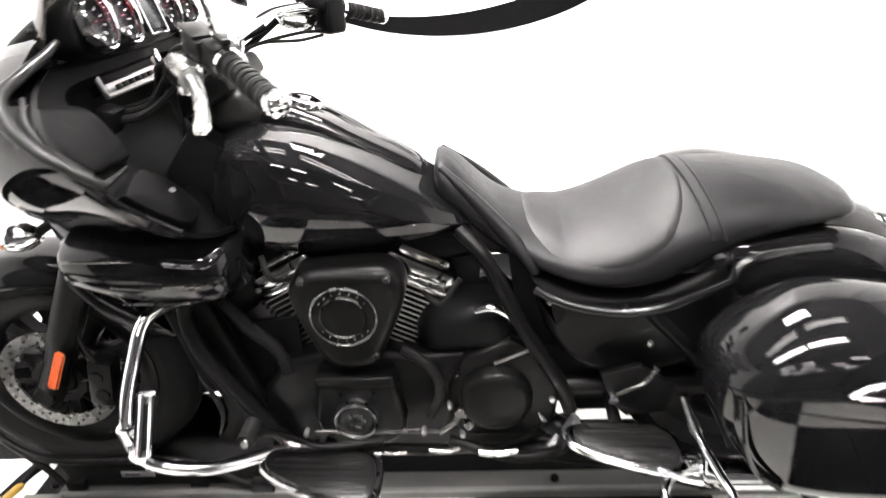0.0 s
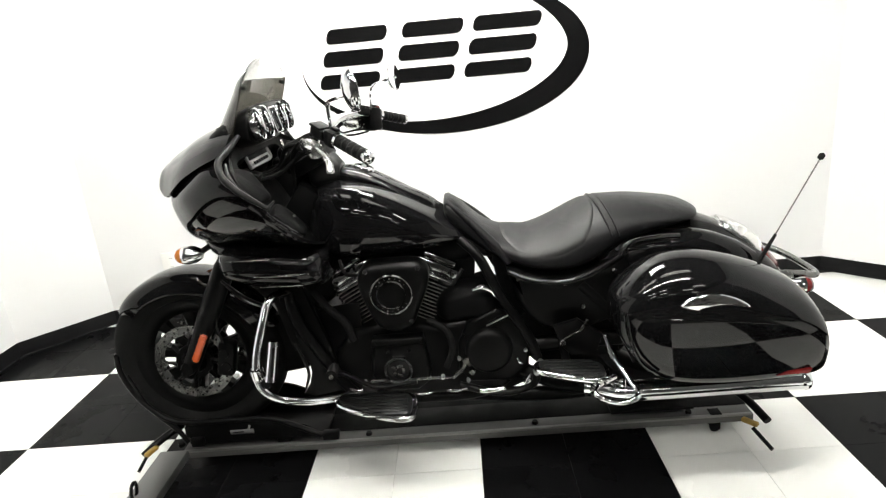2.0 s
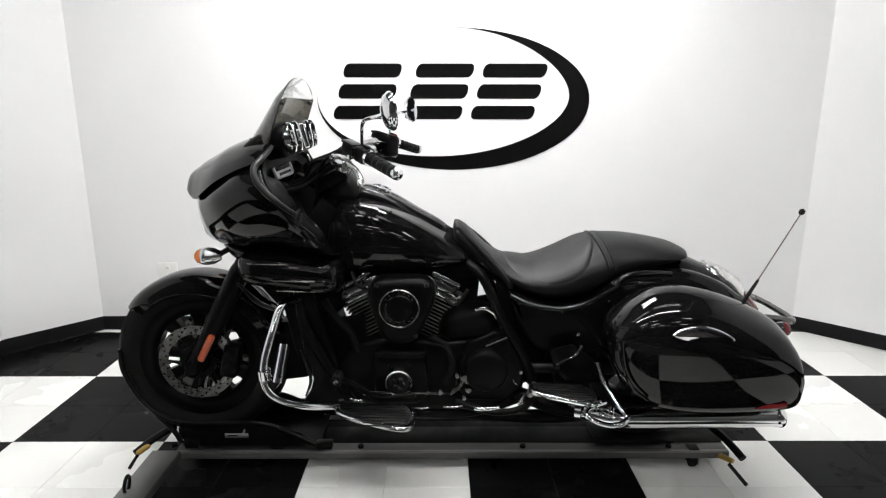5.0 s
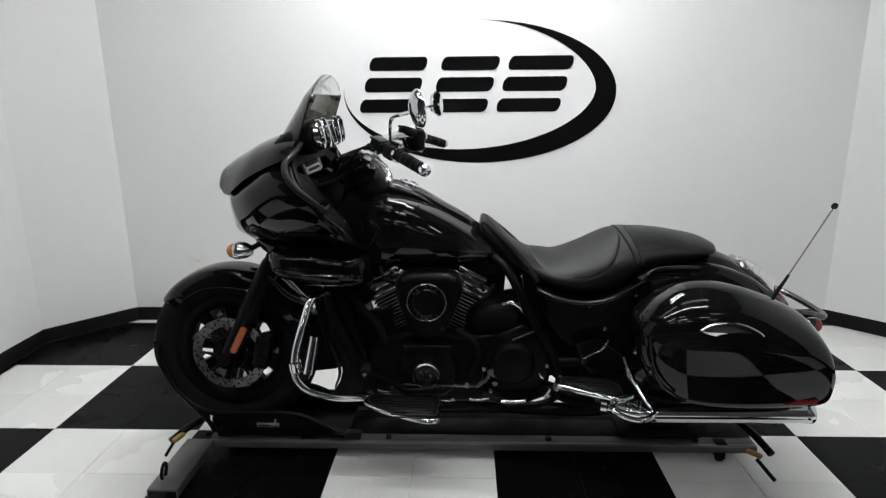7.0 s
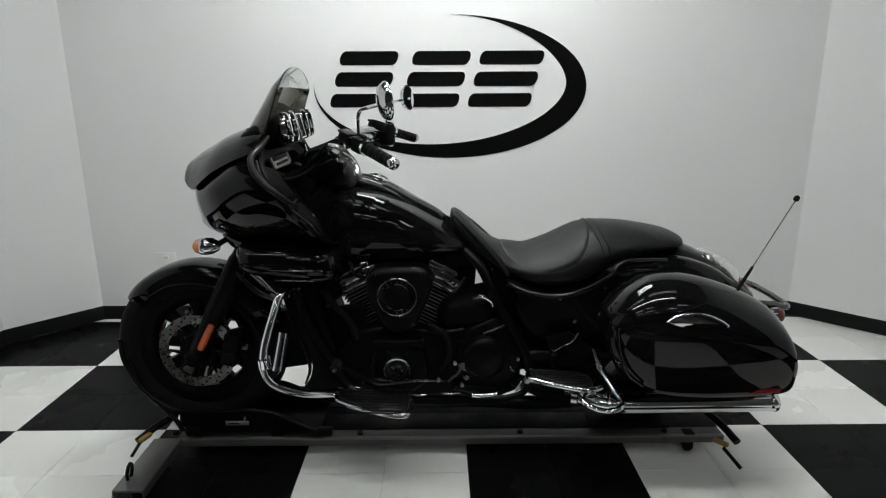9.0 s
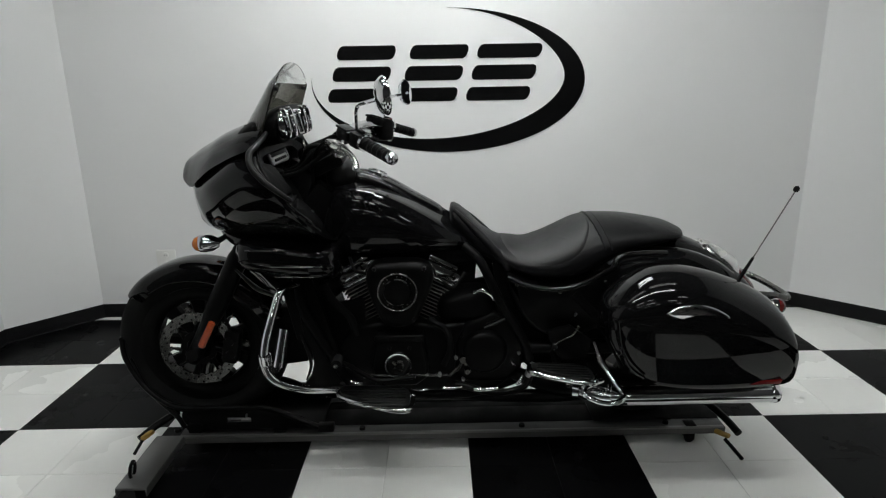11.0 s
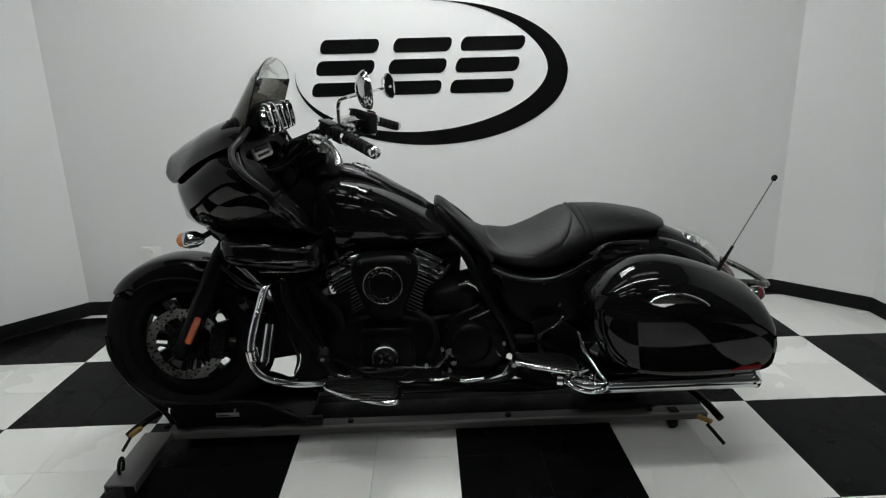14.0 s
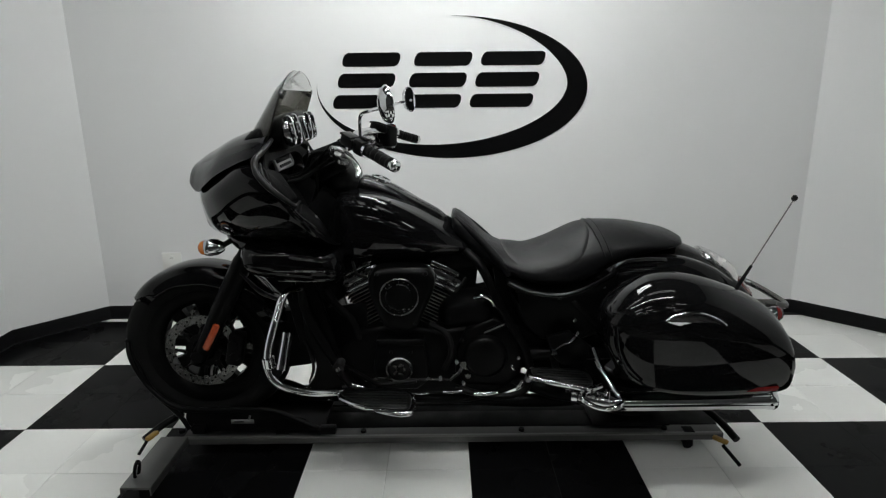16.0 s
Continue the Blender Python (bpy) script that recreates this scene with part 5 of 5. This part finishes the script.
part("shift_arm", tube([(0.54, YC - 0.205, 0.325), (0.575, YC - 0.21, 0.36), (0.585, YC - 0.21, 0.39)], [0.007, 0.008, 0.009], 10), M_POLISH2, bike)
part("shift_joint", lathe([(0, -0.012), (0.011, -0.012), (0.013, -0.006), (0.013, 0.01)], (0.588, YC - 0.212, 0.392), "y", 14), M_POLISH2, bike)
part("side_stand", tube([(0.56, YC - 0.19, 0.285), (0.70, YC - 0.22, 0.262), (0.80, YC - 0.225, 0.285), (0.825, YC - 0.22, 0.33)], [0.013, 0.012, 0.012, 0.016], 12), M_SATIN, bike, "black folded side stand")
part("stand_foot", box((0.828, YC - 0.222, 0.35), (0.02, 0.03, 0.055), 0.006, Matrix.Rotation(radians(25), 4, "Y")), M_ALU, bike)
for xx, zz, l in ((0.60, 0.372, 0.02), (0.605, 0.335, 0.016)):
    part("case_bolt", lathe([(0, -l), (0.010, -l), (0.011, -l + 0.004), (0.011, 0.01)], (xx, YC - 0.185, zz), "y", 12), M_POLISH2, engine)

both("inner_panel", lambda: slab([(0.78, 0.50), (1.10, 0.52), (1.12, 0.34), (1.00, 0.31), (0.84, 0.31), (0.79, 0.36)], YC - 0.125, YC - 0.105, "y", 0.004), M_MATTE, bike, "matte black inner panel")
# passenger guard loop ahead of the bag
both("bag_guard", lambda: tube([(1.036, YC - 0.275, 0.478), (1.058, YC - 0.310, 0.415), (1.088, YC - 0.375, 0.368), (1.102, YC - 0.415, 0.350), (1.085, YC - 0.435, 0.339), (1.045, YC - 0.440, 0.333), (1.000, YC - 0.436, 0.344), (0.974, YC - 0.415, 0.355), (0.995, YC - 0.375, 0.362), (1.050, YC - 0.345, 0.368)], 0.0090, 12, 60), M_CHROME, bike, "chrome saddlebag guard loop")
both("guard_collar", lambda: tube([(1.050, YC - 0.298, 0.437), (1.058, YC - 0.311, 0.413)], [0.012, 0.012], 14), M_CHROME, bike)
both("guard_stay", lambda: tube([(1.070, YC - 0.30, 0.500), (1.100, YC - 0.330, 0.440), (1.112, YC - 0.345, 0.415)], [0.005, 0.006, 0.010], 10), M_SATIN, bike)
both("peg_hanger", lambda: slab([(0.88, 0.50), (0.96, 0.52), (1.04, 0.46), (1.02, 0.40), (0.94, 0.39), (0.90, 0.43)], YC - 0.235, YC - 0.215, "y", 0.005, 0, 2), M_SATIN, bike)
both("hanger_link", lambda: tube([(0.905, YC - 0.24, 0.45), (0.935, YC - 0.25, 0.475), (0.965, YC - 0.25, 0.49), (0.99, YC - 0.24, 0.52)], [0.004, 0.004, 0.004, 0.006], 10), M_POLISH2, bike)
both("hanger_bolt", lambda: lathe([(0, -0.012), (0.010, -0.012), (0.013, -0.004), (0.013, 0.01)], (0.905, YC - 0.245, 0.45), "y", 12), M_CHROME, bike)

# exhaust
def pipe(dz, r, x0):
    return tube([(x0, YC - 0.255, 0.282), (x0 + 0.08, YC - 0.285, 0.280 + dz), (x0 + 0.2, YC - 0.290, 0.280 + dz), (1.45, YC - 0.290, 0.281 + dz), (1.672, YC - 0.290, 0.283 + dz)], [r * 0.8, r * 0.97, r, r, r], 20, 40)
both("muffler", lambda: pipe(-0.002, 0.034, 1.00), M_CHROME, bike, "long chrome muffler")
both("header_pipe", lambda: tube([(0.78, YC - 0.14, 0.30), (0.90, YC - 0.22, 0.285), (1.02, YC - 0.262, 0.282)], 0.026, 14), M_SATIN, bike, "black header pipe")
both("pipe_clamp", lambda: lathe([(0.027, -0.010), (0.033, -0.010), (0.033, 0.010), (0.027, 0.010)], (0.985, YC - 0.252, 0.283), (1, -0.3, 0), 20), M_CHROME, bike)
both("muffler_tip", lambda: lathe([(0.027, 0.0), (0.0345, 0.0), (0.0358, 0.004), (0.0358, 0.024), (0.034, 0.028)], (1.648, YC - 0.290, 0.281), "x", 28), M_CHROME, bike)
both("muffler_bore", lambda: lathe([(0, 0.0), (0.026, 0.0), (0.027, 0.004)], (1.6725, YC - 0.290, 0.281), "x", 24), M_SATIN, bike)
both("muffler_strap", lambda: lathe([(0.0342, -0.012), (0.0362, -0.010), (0.0362, 0.010), (0.0342, 0.012)], (1.10, YC - 0.2865, 0.278), "x", 28), M_CHROME, bike)
both("lower_pipe", lambda: tube([(0.40, YC - 0.10, 0.215), (0.70, YC - 0.13, 0.205), (0.90, YC - 0.18, 0.225), (1.02, YC - 0.22, 0.255)], 0.025, 14), M_SATIN, bike)

for xx, dy, zz, l in ((1.005, 0.285, 0.318, 0.02), (1.045, 0.30, 0.326, 0.018), (1.085, 0.305, 0.318, 0.02), (0.955, 0.27, 0.322, 0.016)):
    both("clamp_bolt", lambda: lathe([(0, -l), (0.008, -l), (0.010, -l + 0.004), (0.010, 0.008)], (xx, YC - dy, zz), (0.3, 1, 0.4), 12), M_CHROME, bike)
both("clamp_strap", lambda: tube([(0.955, YC - 0.275, 0.318), (1.01, YC - 0.300, 0.330), (1.07, YC - 0.312, 0.320), (1.115, YC - 0.315, 0.300)], [0.005, 0.008, 0.006, 0.005], 8), M_CHROME, bike)

# swing arm and belt guard
both("swing_arm", lambda: tube([(0.80, YC - 0.13, 0.39), (1.0, YC - 0.14, 0.40), (1.30, YC - 0.13, 0.395)], [0.03, 0.028, 0.03], 14), M_SATIN, bike)
both("shock", lambda: tube([(0.98, YC - 0.16, 0.62), (1.15, YC - 0.16, 0.44)], 0.03, 16), M_SATIN, bike)

# rear fender and tail
part("rear_fender", body([(1.06, 0.60, 0.76, 0.09, 0.4, 2.4, 3, 0), (1.15, 0.60, 0.790, 0.125, 0.4, 2.3, 3, 0), (1.28, 0.60, 0.800, 0.130, 0.4, 2.2, 3, 0), (1.38, 0.585, 0.790, 0.128, 0.4, 2.1, 3, 0), (1.48, 0.56, 0.752, 0.125, 0.4, 2.1, 3, 0), (1.57, 0.52, 0.70, 0.122, 0.4, 2.1, 3, 0), (1.65, 0.47, 0.625, 0.115, 0.4, 2.1, 3, 0), (1.71, 0.43, 0.54, 0.10, 0.4, 2.1, 3, 0), (1.735, 0.42, 0.47, 0.06, 0.4, 2.1, 3, 0)], 34, 36, YC), M_PAINT, bike, "gloss black rear fender")
both("tail_side_panel", lambda: body([(1.05, 0.62, 0.70, 0.02, 0.5, 2.4, 2.4, 0), (1.10, 0.61, 0.755, 0.05, 0.5, 2.4, 2.4, 0), (1.22, 0.62, 0.768, 0.06, 0.5, 2.4, 2.4, 0), (1.36, 0.62, 0.765, 0.06, 0.5, 2.4, 2.4, 0), (1.48, 0.60, 0.725, 0.05, 0.5, 2.4, 2.4, 0), (1.56, 0.59, 0.67, 0.02, 0.5, 2.4, 2.4, 0)], 20, 22, YC - 0.13), M_PAINT, bike)
tl = part("tail_lamp", body([(1.505, 0.70, 0.748, 0.05, 0.5, 2.3, 2.3, 0), (1.53, 0.66, 0.730, 0.065, 0.5, 2.3, 2.3, 0), (1.59, 0.61, 0.702, 0.070, 0.5, 2.3, 2.3, 0), (1.65, 0.55, 0.640, 0.068, 0.5, 2.3, 2.3, 0), (1.685, 0.54, 0.598, 0.05, 0.5, 2.3, 2.3, 0)], 16, 26, YC), M_RED, bike, "red tail lamp in a clear housing")
part("tail_lamp_lens", body([(1.480, 0.70, 0.750, 0.04, 0.5, 2.3, 2.3, 0), (1.495, 0.68, 0.760, 0.072, 0.5, 2.3, 2.3, 0), (1.55, 0.64, 0.738, 0.082, 0.5, 2.3, 2.3, 0), (1.60, 0.60, 0.706, 0.080, 0.5, 2.3, 2.3, 0), (1.618, 0.60, 0.690, 0.06, 0.5, 2.3, 2.3, 0)], 12, 26, YC), M_POLISH, tl, "clear and silver lamp top")
part("tail_bar", tube([(1.56, YC - 0.17, 0.605), (1.68, YC - 0.17, 0.595), (1.765, YC - 0.13, 0.572), (1.785, YC, 0.566), (1.765, YC + 0.13, 0.572), (1.68, YC + 0.17, 0.595), (1.56, YC + 0.17, 0.605)], 0.012, 12, 48), M_POLISH2, bike, "dulled chrome tail bar")
for i, g in enumerate(both("rear_signal", lambda: lathe([(0, -0.05), (0.014, -0.045), (0.025, -0.028), (0.029, -0.006), (0.029, 0.004)], (1.690, YC - 0.19, 0.562), (1, -0.1, 0), 22), M_CHROME, bike, "chrome rear turn signal with a red lens")):
    part("lens", lathe([(0.0285, 0.0), (0.028, 0.012), (0.020, 0.024), (0.010, 0.029), (0, 0.030)], (1.6935, YC - 0.19 if i == 0 else YC + 0.19, 0.562), (1, -0.1 if i == 0 else 0.1, 0), 22), M_RED, g, "red lens")
part("number_plate_holder", box((1.735, YC, 0.42), (0.012, 0.19, 0.13), 0.006, Matrix.Rotation(radians(12), 4, "Y")), M_SATIN, bike)

# saddlebags
def out(bm, k=0.966):
    """Draws a near-side piece outward from the bike."""
    bmesh.ops.transform(bm, matrix=Matrix.Translation(KP) @ Matrix.Scale(k, 4) @ Matrix.Translation(-KP), verts=bm.verts)
    return bm


def flip(bm, far):
    if far:
        bmesh.ops.transform(bm, matrix=Matrix.Translation((0, 2 * YC, 0)) @ Matrix.Diagonal((1, -1, 1, 1)), verts=bm.verts)
        bmesh.ops.reverse_faces(bm, faces=bm.faces)
    return bm


def bag_section(q):
    """A domed lid with a soft outer edge over a full, upright side."""
    return [[(-0.76, 0.890), (-0.90, 0.82), (-0.98, 0.72), (-1.0, 0.62), (-0.955, 0.34), (-0.875, 0.15), (-0.80, 0.050), (-0.70, 0.0)], [(-0.70, 0.0), (0.90, 0.0)],
            [(0.90, 0.0), (1.0, 0.10), (1.0, 0.60), (0.92, 0.82), (0.66, 0.94)], [(0.66, 0.94), (0.20, 1.0), (-0.32, 0.985), (-0.76, 0.890)]]


def bag():
    return out(sect([(1.052, 0.560, 0.630, 0.045, 0), (1.062, 0.520, 0.645, 0.080, 0), (1.090, 0.470, 0.674, 0.107, 0), (1.130, 0.424, 0.708, 0.122, 0), (1.185, 0.384, 0.737, 0.134, 0), (1.265, 0.366, 0.749, 0.142, 0), (1.36, 0.359, 0.737, 0.145, 0),
                     (1.45, 0.357, 0.710, 0.142, 0), (1.54, 0.357, 0.670, 0.133, 0), (1.60, 0.357, 0.630, 0.123, 0), (1.645, 0.358, 0.575, 0.110, 0), (1.668, 0.362, 0.520, 0.096, 0), (1.679, 0.368, 0.470, 0.080, 0), (1.683, 0.376, 0.43, 0.05, 0)], bag_section, YC - 0.30, 52, 8))


for far, b in enumerate(both("saddlebag", bag, M_PAINT, bike, "gloss black hard saddlebag", sharp=30)):
    part("lid_seam", flip(out(tube([(1.075, YC - 0.395, 0.605), (1.15, YC - 0.4265, 0.598), (1.25, YC - 0.4410, 0.590), (1.36, YC - 0.4450, 0.578), (1.45, YC - 0.4410, 0.565), (1.56, YC - 0.4265, 0.543), (1.640, YC - 0.405, 0.52)], 0.0012, 6, 40)), far), M_PAINT, b)
    part("lid_catch", flip(out(slab([(1.213, 0.637), (1.245, 0.657), (1.30, 0.666), (1.36, 0.653), (1.412, 0.620), (1.36, 0.611), (1.29, 0.611), (1.24, 0.622)], YC - 0.442, YC - 0.425, "y", 0.006, 40, 4)), far), M_CHROME, b, "chrome lid catch cover")
    part("side_marker", flip(out(slab([(1.515, 0.374), (1.612, 0.376), (1.618, 0.392), (1.545, 0.390)], YC - 0.414, YC - 0.39, "y", 0.004, 0, 2)), far), M_RED, b, "red side marker")
    part("bag_front_guard", flip(out(tube([(1.075, YC - 0.395, 0.60), (1.085, YC - 0.41, 0.52), (1.115, YC - 0.413, 0.45), (1.165, YC - 0.412, 0.408)], 0.006, 8)), far), M_PAINT, b)

# antenna
ant = part("antenna", tube([(1.553, YC - 0.17, 0.640), (1.603, YC - 0.17, 0.735)], [0.008, 0.005], 10), M_RUBBER, bike, "thin whip antenna with a round black tip")
part("whip", tube([(1.600, YC - 0.17, 0.730), (1.720, YC - 0.17, 0.968)], 0.0022, 8), M_STEEL, ant, "steel whip")
part("tip", lathe([(0, -0.012), (0.008, -0.008), (0.010, 0), (0.008, 0.008), (0, 0.012)], (1.722, YC - 0.17, 0.973), (0.45, 0, 0.9), 14), M_RUBBER, ant, "black ball tip")

# ---- the dolly under the bike ----
dolly = thing("motorcycle_dolly", (0.5, YC, 0), "grey steel motorcycle dolly on castors under the bike", "dolly")
DX0, DX1, DY0, DY1 = -0.50, 1.600, 0.455, 0.705
# channel floor and far rail carry the bike's shade in their colour
part("channel_floor", box(((DX0 + DX1) / 2, (DY0 + DY1) / 2, 0.045), (DX1 - DX0, DY1 - DY0 - 0.13, 0.006), 0.001), M_STEEL_SHADE, dolly, "steel wheel channel, darkened for shade")
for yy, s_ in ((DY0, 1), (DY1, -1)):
    part("side_rail", box(((DX0 + DX1) / 2, yy + s_ * 0.037, 0.0315), (DX1 - DX0, 0.074, 0.029), 0.003), M_STEELF if s_ > 0 else M_STEEL_SHADE, dolly, "dark grey steel side rail" if s_ > 0 else "far steel side rail, darkened for shade")
    part("rail_edge", box(((DX0 + DX1) / 2, yy + s_ * 0.006, 0.0445), (DX1 - DX0 - 0.01, 0.013, 0.008), 0.002), M_STEEL if s_ > 0 else M_STEEL_SHADE, dolly, "steel rail edge, the far one darkened for shade")
for xx in (0.20, 0.82, 1.38):
    part("channel_bolt", lathe([(0, 0.012), (0.010, 0.012), (0.012, 0.008), (0.012, 0)], (xx, DY0 + 0.035, 0.044), "z", 12), M_SATIN, dolly)
for xx in (-0.115,):
    part("cross_strap", box((xx, YC, 0.058), (0.05, DY1 - DY0 - 0.03, 0.018), 0.004), M_SATIN, dolly, "black cross strap")
for s in (-1, 1):
    y0 = YC + s * 0.13
    y1 = YC + s * 0.445
    part("outrigger", box((-0.525, (y0 + y1) / 2, 0.054), (0.105, abs(y1 - y0), 0.010), 0.003), M_STEEL, dolly, "flat grey steel outrigger arm")
    for sx in (-1, 1):
        part("arm_flange", box((-0.525 + sx * 0.050, (y0 + y1) / 2, 0.040), (0.005, abs(y1 - y0), 0.026), 0.001), M_STEEL, dolly)
    part("tie_ring", tube([(-0.548 + 0.004 * math.sin(a), YC + s * 0.375 + 0.018 * math.cos(a), 0.082 + 0.030 * math.sin(a)) for a in (2 * math.pi * k / 8 for k in range(8))], 0.006, 8, closed=True), M_SATIN, dolly, "black steel tie-down ring")
    for cx, cy in ((-0.505, YC + s * 0.41), (1.47, YC + s * 0.100)):
        c = part("castor", lathe([(0, -0.011), (0.016, -0.012), (0.022, -0.010), (0.0235, 0), (0.022, 0.010), (0.016, 0.012), (0, 0.011)], (cx, cy, -0.0065), "x", 24), M_RUBBER, dolly, "small black castor wheel")
        part("castor_fork", join(box((cx, cy - 0.018, 0.018), (0.034, 0.003, 0.064), 0.001), box((cx, cy + 0.018, 0.018), (0.034, 0.003, 0.064), 0.001), box((cx, cy, 0.0495), (0.04, 0.04, 0.004), 0.001)), M_STEEL_SHADE, c)
    part("arm_bolt", lathe([(0, 0.010), (0.011, 0.010), (0.013, 0.006), (0.013, 0)], (-0.505, YC + s * 0.105, 0.062), "z", 12), M_SATIN, dolly)
# brake levers with worn yellow pedals
for pts, pedal in ((((-0.545, YC + 0.0, 0.085), (-0.60, YC - 0.07, 0.07), (-0.645, YC - 0.13, 0.045)), (-0.614, YC - 0.125, 0.060, 16)), (((1.555, YC - 0.00, 0.100), (1.595, YC - 0.10, 0.080), (1.620, YC - 0.185, 0.055)), (1.566, YC - 0.170, 0.046, -40))):
    part("brake_lever", tube(pts, 0.015, 12, flat=0.9), M_SATIN, dolly, "black brake lever")
    part("pedal_grip", box(pedal[:3], (0.022, 0.058, 0.016), 0.006, Matrix.Rotation(radians(-pedal[3]), 4, "Z")), M_YELLOW, dolly, "worn yellow pedal grip")
part("lever_rod", tube([(1.560, YC - 0.205, 0.045), (1.590, YC - 0.285, 0.012)], 0.007, 8), M_SATIN, dolly, "black lever rod")
part("lever_rod", tube([(-0.628, YC - 0.13, 0.05), (-0.640, YC - 0.19, 0.02)], 0.006, 8), M_SATIN, dolly)

# ---- the wheel chock on the dolly ----
chock = thing("wheel_chock", (AX, YC, 0.06), "black tubular wheel chock holding the front tyre", "wheel chock")
for s in (-1, 1):
    part("side_tube", tube([(-0.690, YC + s * 0.06, 0.425), (-0.672, YC + s * 0.085, 0.36), (-0.620, YC + s * 0.10, 0.265), (-0.540, YC + s * 0.115, 0.195), (-0.455, YC + s * 0.12, 0.168), (-0.30, YC + s * 0.12, 0.166), (-0.155, YC + s * 0.12, 0.162), (-0.06, YC + s * 0.12, 0.125), (0.03, YC + s * 0.13, 0.088), (0.095, YC + s * 0.135, 0.080)], 0.010, 10, 60), M_SATIN, chock, "black bent steel tube")
    part("side_plate", slab([(-0.47, 0.16), (-0.14, 0.158), (-0.02, 0.120), (0.03, 0.072), (-0.44, 0.070)], YC + s * 0.112 - 0.003, YC + s * 0.112 + 0.003, "y", 0.001), M_SATIN, chock, "black side plate")
    part("lower_brace", tube([(-0.665, YC + s * 0.07, 0.35), (-0.60, YC + s * 0.10, 0.24), (-0.50, YC + s * 0.118, 0.14), (-0.47, YC + s * 0.12, 0.085)], 0.009, 10), M_SATIN, chock)
    part("foot", box((-0.43, YC + s * 0.118, 0.085), (0.05, 0.03, 0.034), 0.004), M_SATIN, chock)
    part("foot", box((0.07, YC + s * 0.130, 0.083), (0.06, 0.03, 0.030), 0.004), M_SATIN, chock)
part("rear_plate", slab([(-0.20, 0.072), (-0.20, 0.140), (0.08, 0.140), (0.12, 0.072)], YC + 0.122, YC + 0.128, "y", 0.001), M_SATIN, chock)
part("front_bar", tube([(-0.690, YC - 0.06, 0.425), (-0.700, YC, 0.430), (-0.690, YC + 0.06, 0.425)], 0.010, 10), M_SATIN, chock)
part("base_plate", box((-0.21, YC, 0.0715), (0.52, 0.219, 0.008), 0.002), M_SATIN, chock)
part("wheel_cradle", slab([(-0.50, 0.115), (-0.44, 0.085), (-0.36, 0.074), (-0.28, 0.080), (-0.28, 0.068), (-0.50, 0.068)], YC - 0.07, YC + 0.07, "y", 0.001), M_SATIN, chock)
part("maker_plate", box((-0.262, YC - 0.1165, 0.112), (0.088, 0.002, 0.018), 0.0005), M_ALU, chock, "small silver label")
part("label_bar", box((-0.275, YC - 0.118, 0.112), (0.04, 0.0015, 0.004), 0), M_SATIN, chock)
part("latch", tube([(-0.235, YC - 0.118, 0.122), (-0.230, YC - 0.118, 0.137)], 0.004, 8), M_ALU, chock)
part("rear_wheel_rest", slab([(1.10, 0.066), (1.14, 0.066), (1.20, 0.078), (1.27, 0.0735), (1.34, 0.078), (1.40, 0.066), (1.40, 0.060), (1.10, 0.060)], YC - 0.09, YC + 0.09, "y", 0.001), M_STEEL_SHADE, dolly)

# bike, dolly and chock stand a little nearer and smaller than drawn, about one fixed point
for ob in (bike, dolly, chock):
    ob.location = KP + (ob.location - KP) * K
    ob.scale = (K, K, K)

# ---- floor tiles ----
fl = solid("floor", slab(SHEET, -0.085, -0.0055, "z", 0), M_GROUT, "black and white chequered vinyl tile floor", "floor", "structure")
ROOT[fl.name] = Vector((0, 0, 0))
HT = T / 2


def tile_mesh(name, material):
    g = HT - 0.0009
    bm = slab([(-g / 2, -g / 2), (g / 2, -g / 2), (g / 2, g / 2), (-g / 2, g / 2)], -0.006, 0.0, "z", 0.0006, 0, 1)
    me = bpy.data.meshes.new(name)
    bm.to_mesh(me)
    bm.free()
    me.materials.append(material)
    return me


TW, TB = tile_mesh("tile_white", M_TILE_W), tile_mesh("tile_black", M_TILE_B)
rest = {0: bmesh.new(), 1: bmesh.new()}
trnd = random.Random(4)


def inside(x, y):
    return x - y > XL - WY - 0.3 and x + y < XR + WY + 0.3 and y < WY + 0.3


for i in range(-12, 16):
    for j in range(-24, 8):
        cx, cy = (i + 0.5) * HT, (j + 0.5) * HT
        if not inside(cx, cy) or cx < XW - 0.3 or cx > XE + 0.3:
            continue
        if cy < -2 * T:
            continue
        black = (math.floor(cx / T) + math.floor(cy / T)) % 2 or cx < -3 * T
        if -2.3 < cx < 3.3 and cy > -0.75:
            t = new("tile", TB if black else TW)
            t.parent = fl
            t.location = (cx, cy, trnd.uniform(-0.0002, 0.0002))
            t.rotation_euler = (trnd.uniform(-0.0008, 0.0008), trnd.uniform(-0.0008, 0.0008), math.pi / 2 * trnd.randrange(4))
        else:
            b = rest[int(black)]
            g = HT / 2 - 0.0005
            b.faces.new([b.verts.new((cx + u * g, cy + v * g, 0)) for u, v in ((-1, -1), (1, -1), (1, 1), (-1, 1))])
# unseen floor added dark, so gloss parts reflect black and bounce is less
solid("hall_floor", slab([(XW - 0.02, -6.98), (XE + 0.02, -6.98), (XE + 0.02, -2 * T - 0.002), (XW - 0.02, -2 * T - 0.002)], -0.005, 0.0, "z", 0.001), M_HALL_FLOOR, "unseen hall floor, darkened to dim reflections and bounce", "floor", "structure")
for k, nm in ((0, "white_tiles_behind"), (1, "black_tiles_behind")):
    o = part(nm, rest[k], M_TILE_B if k else M_TILE_W, fl, "further tiles of the chequered floor")
    o["kind"] = "stuff"
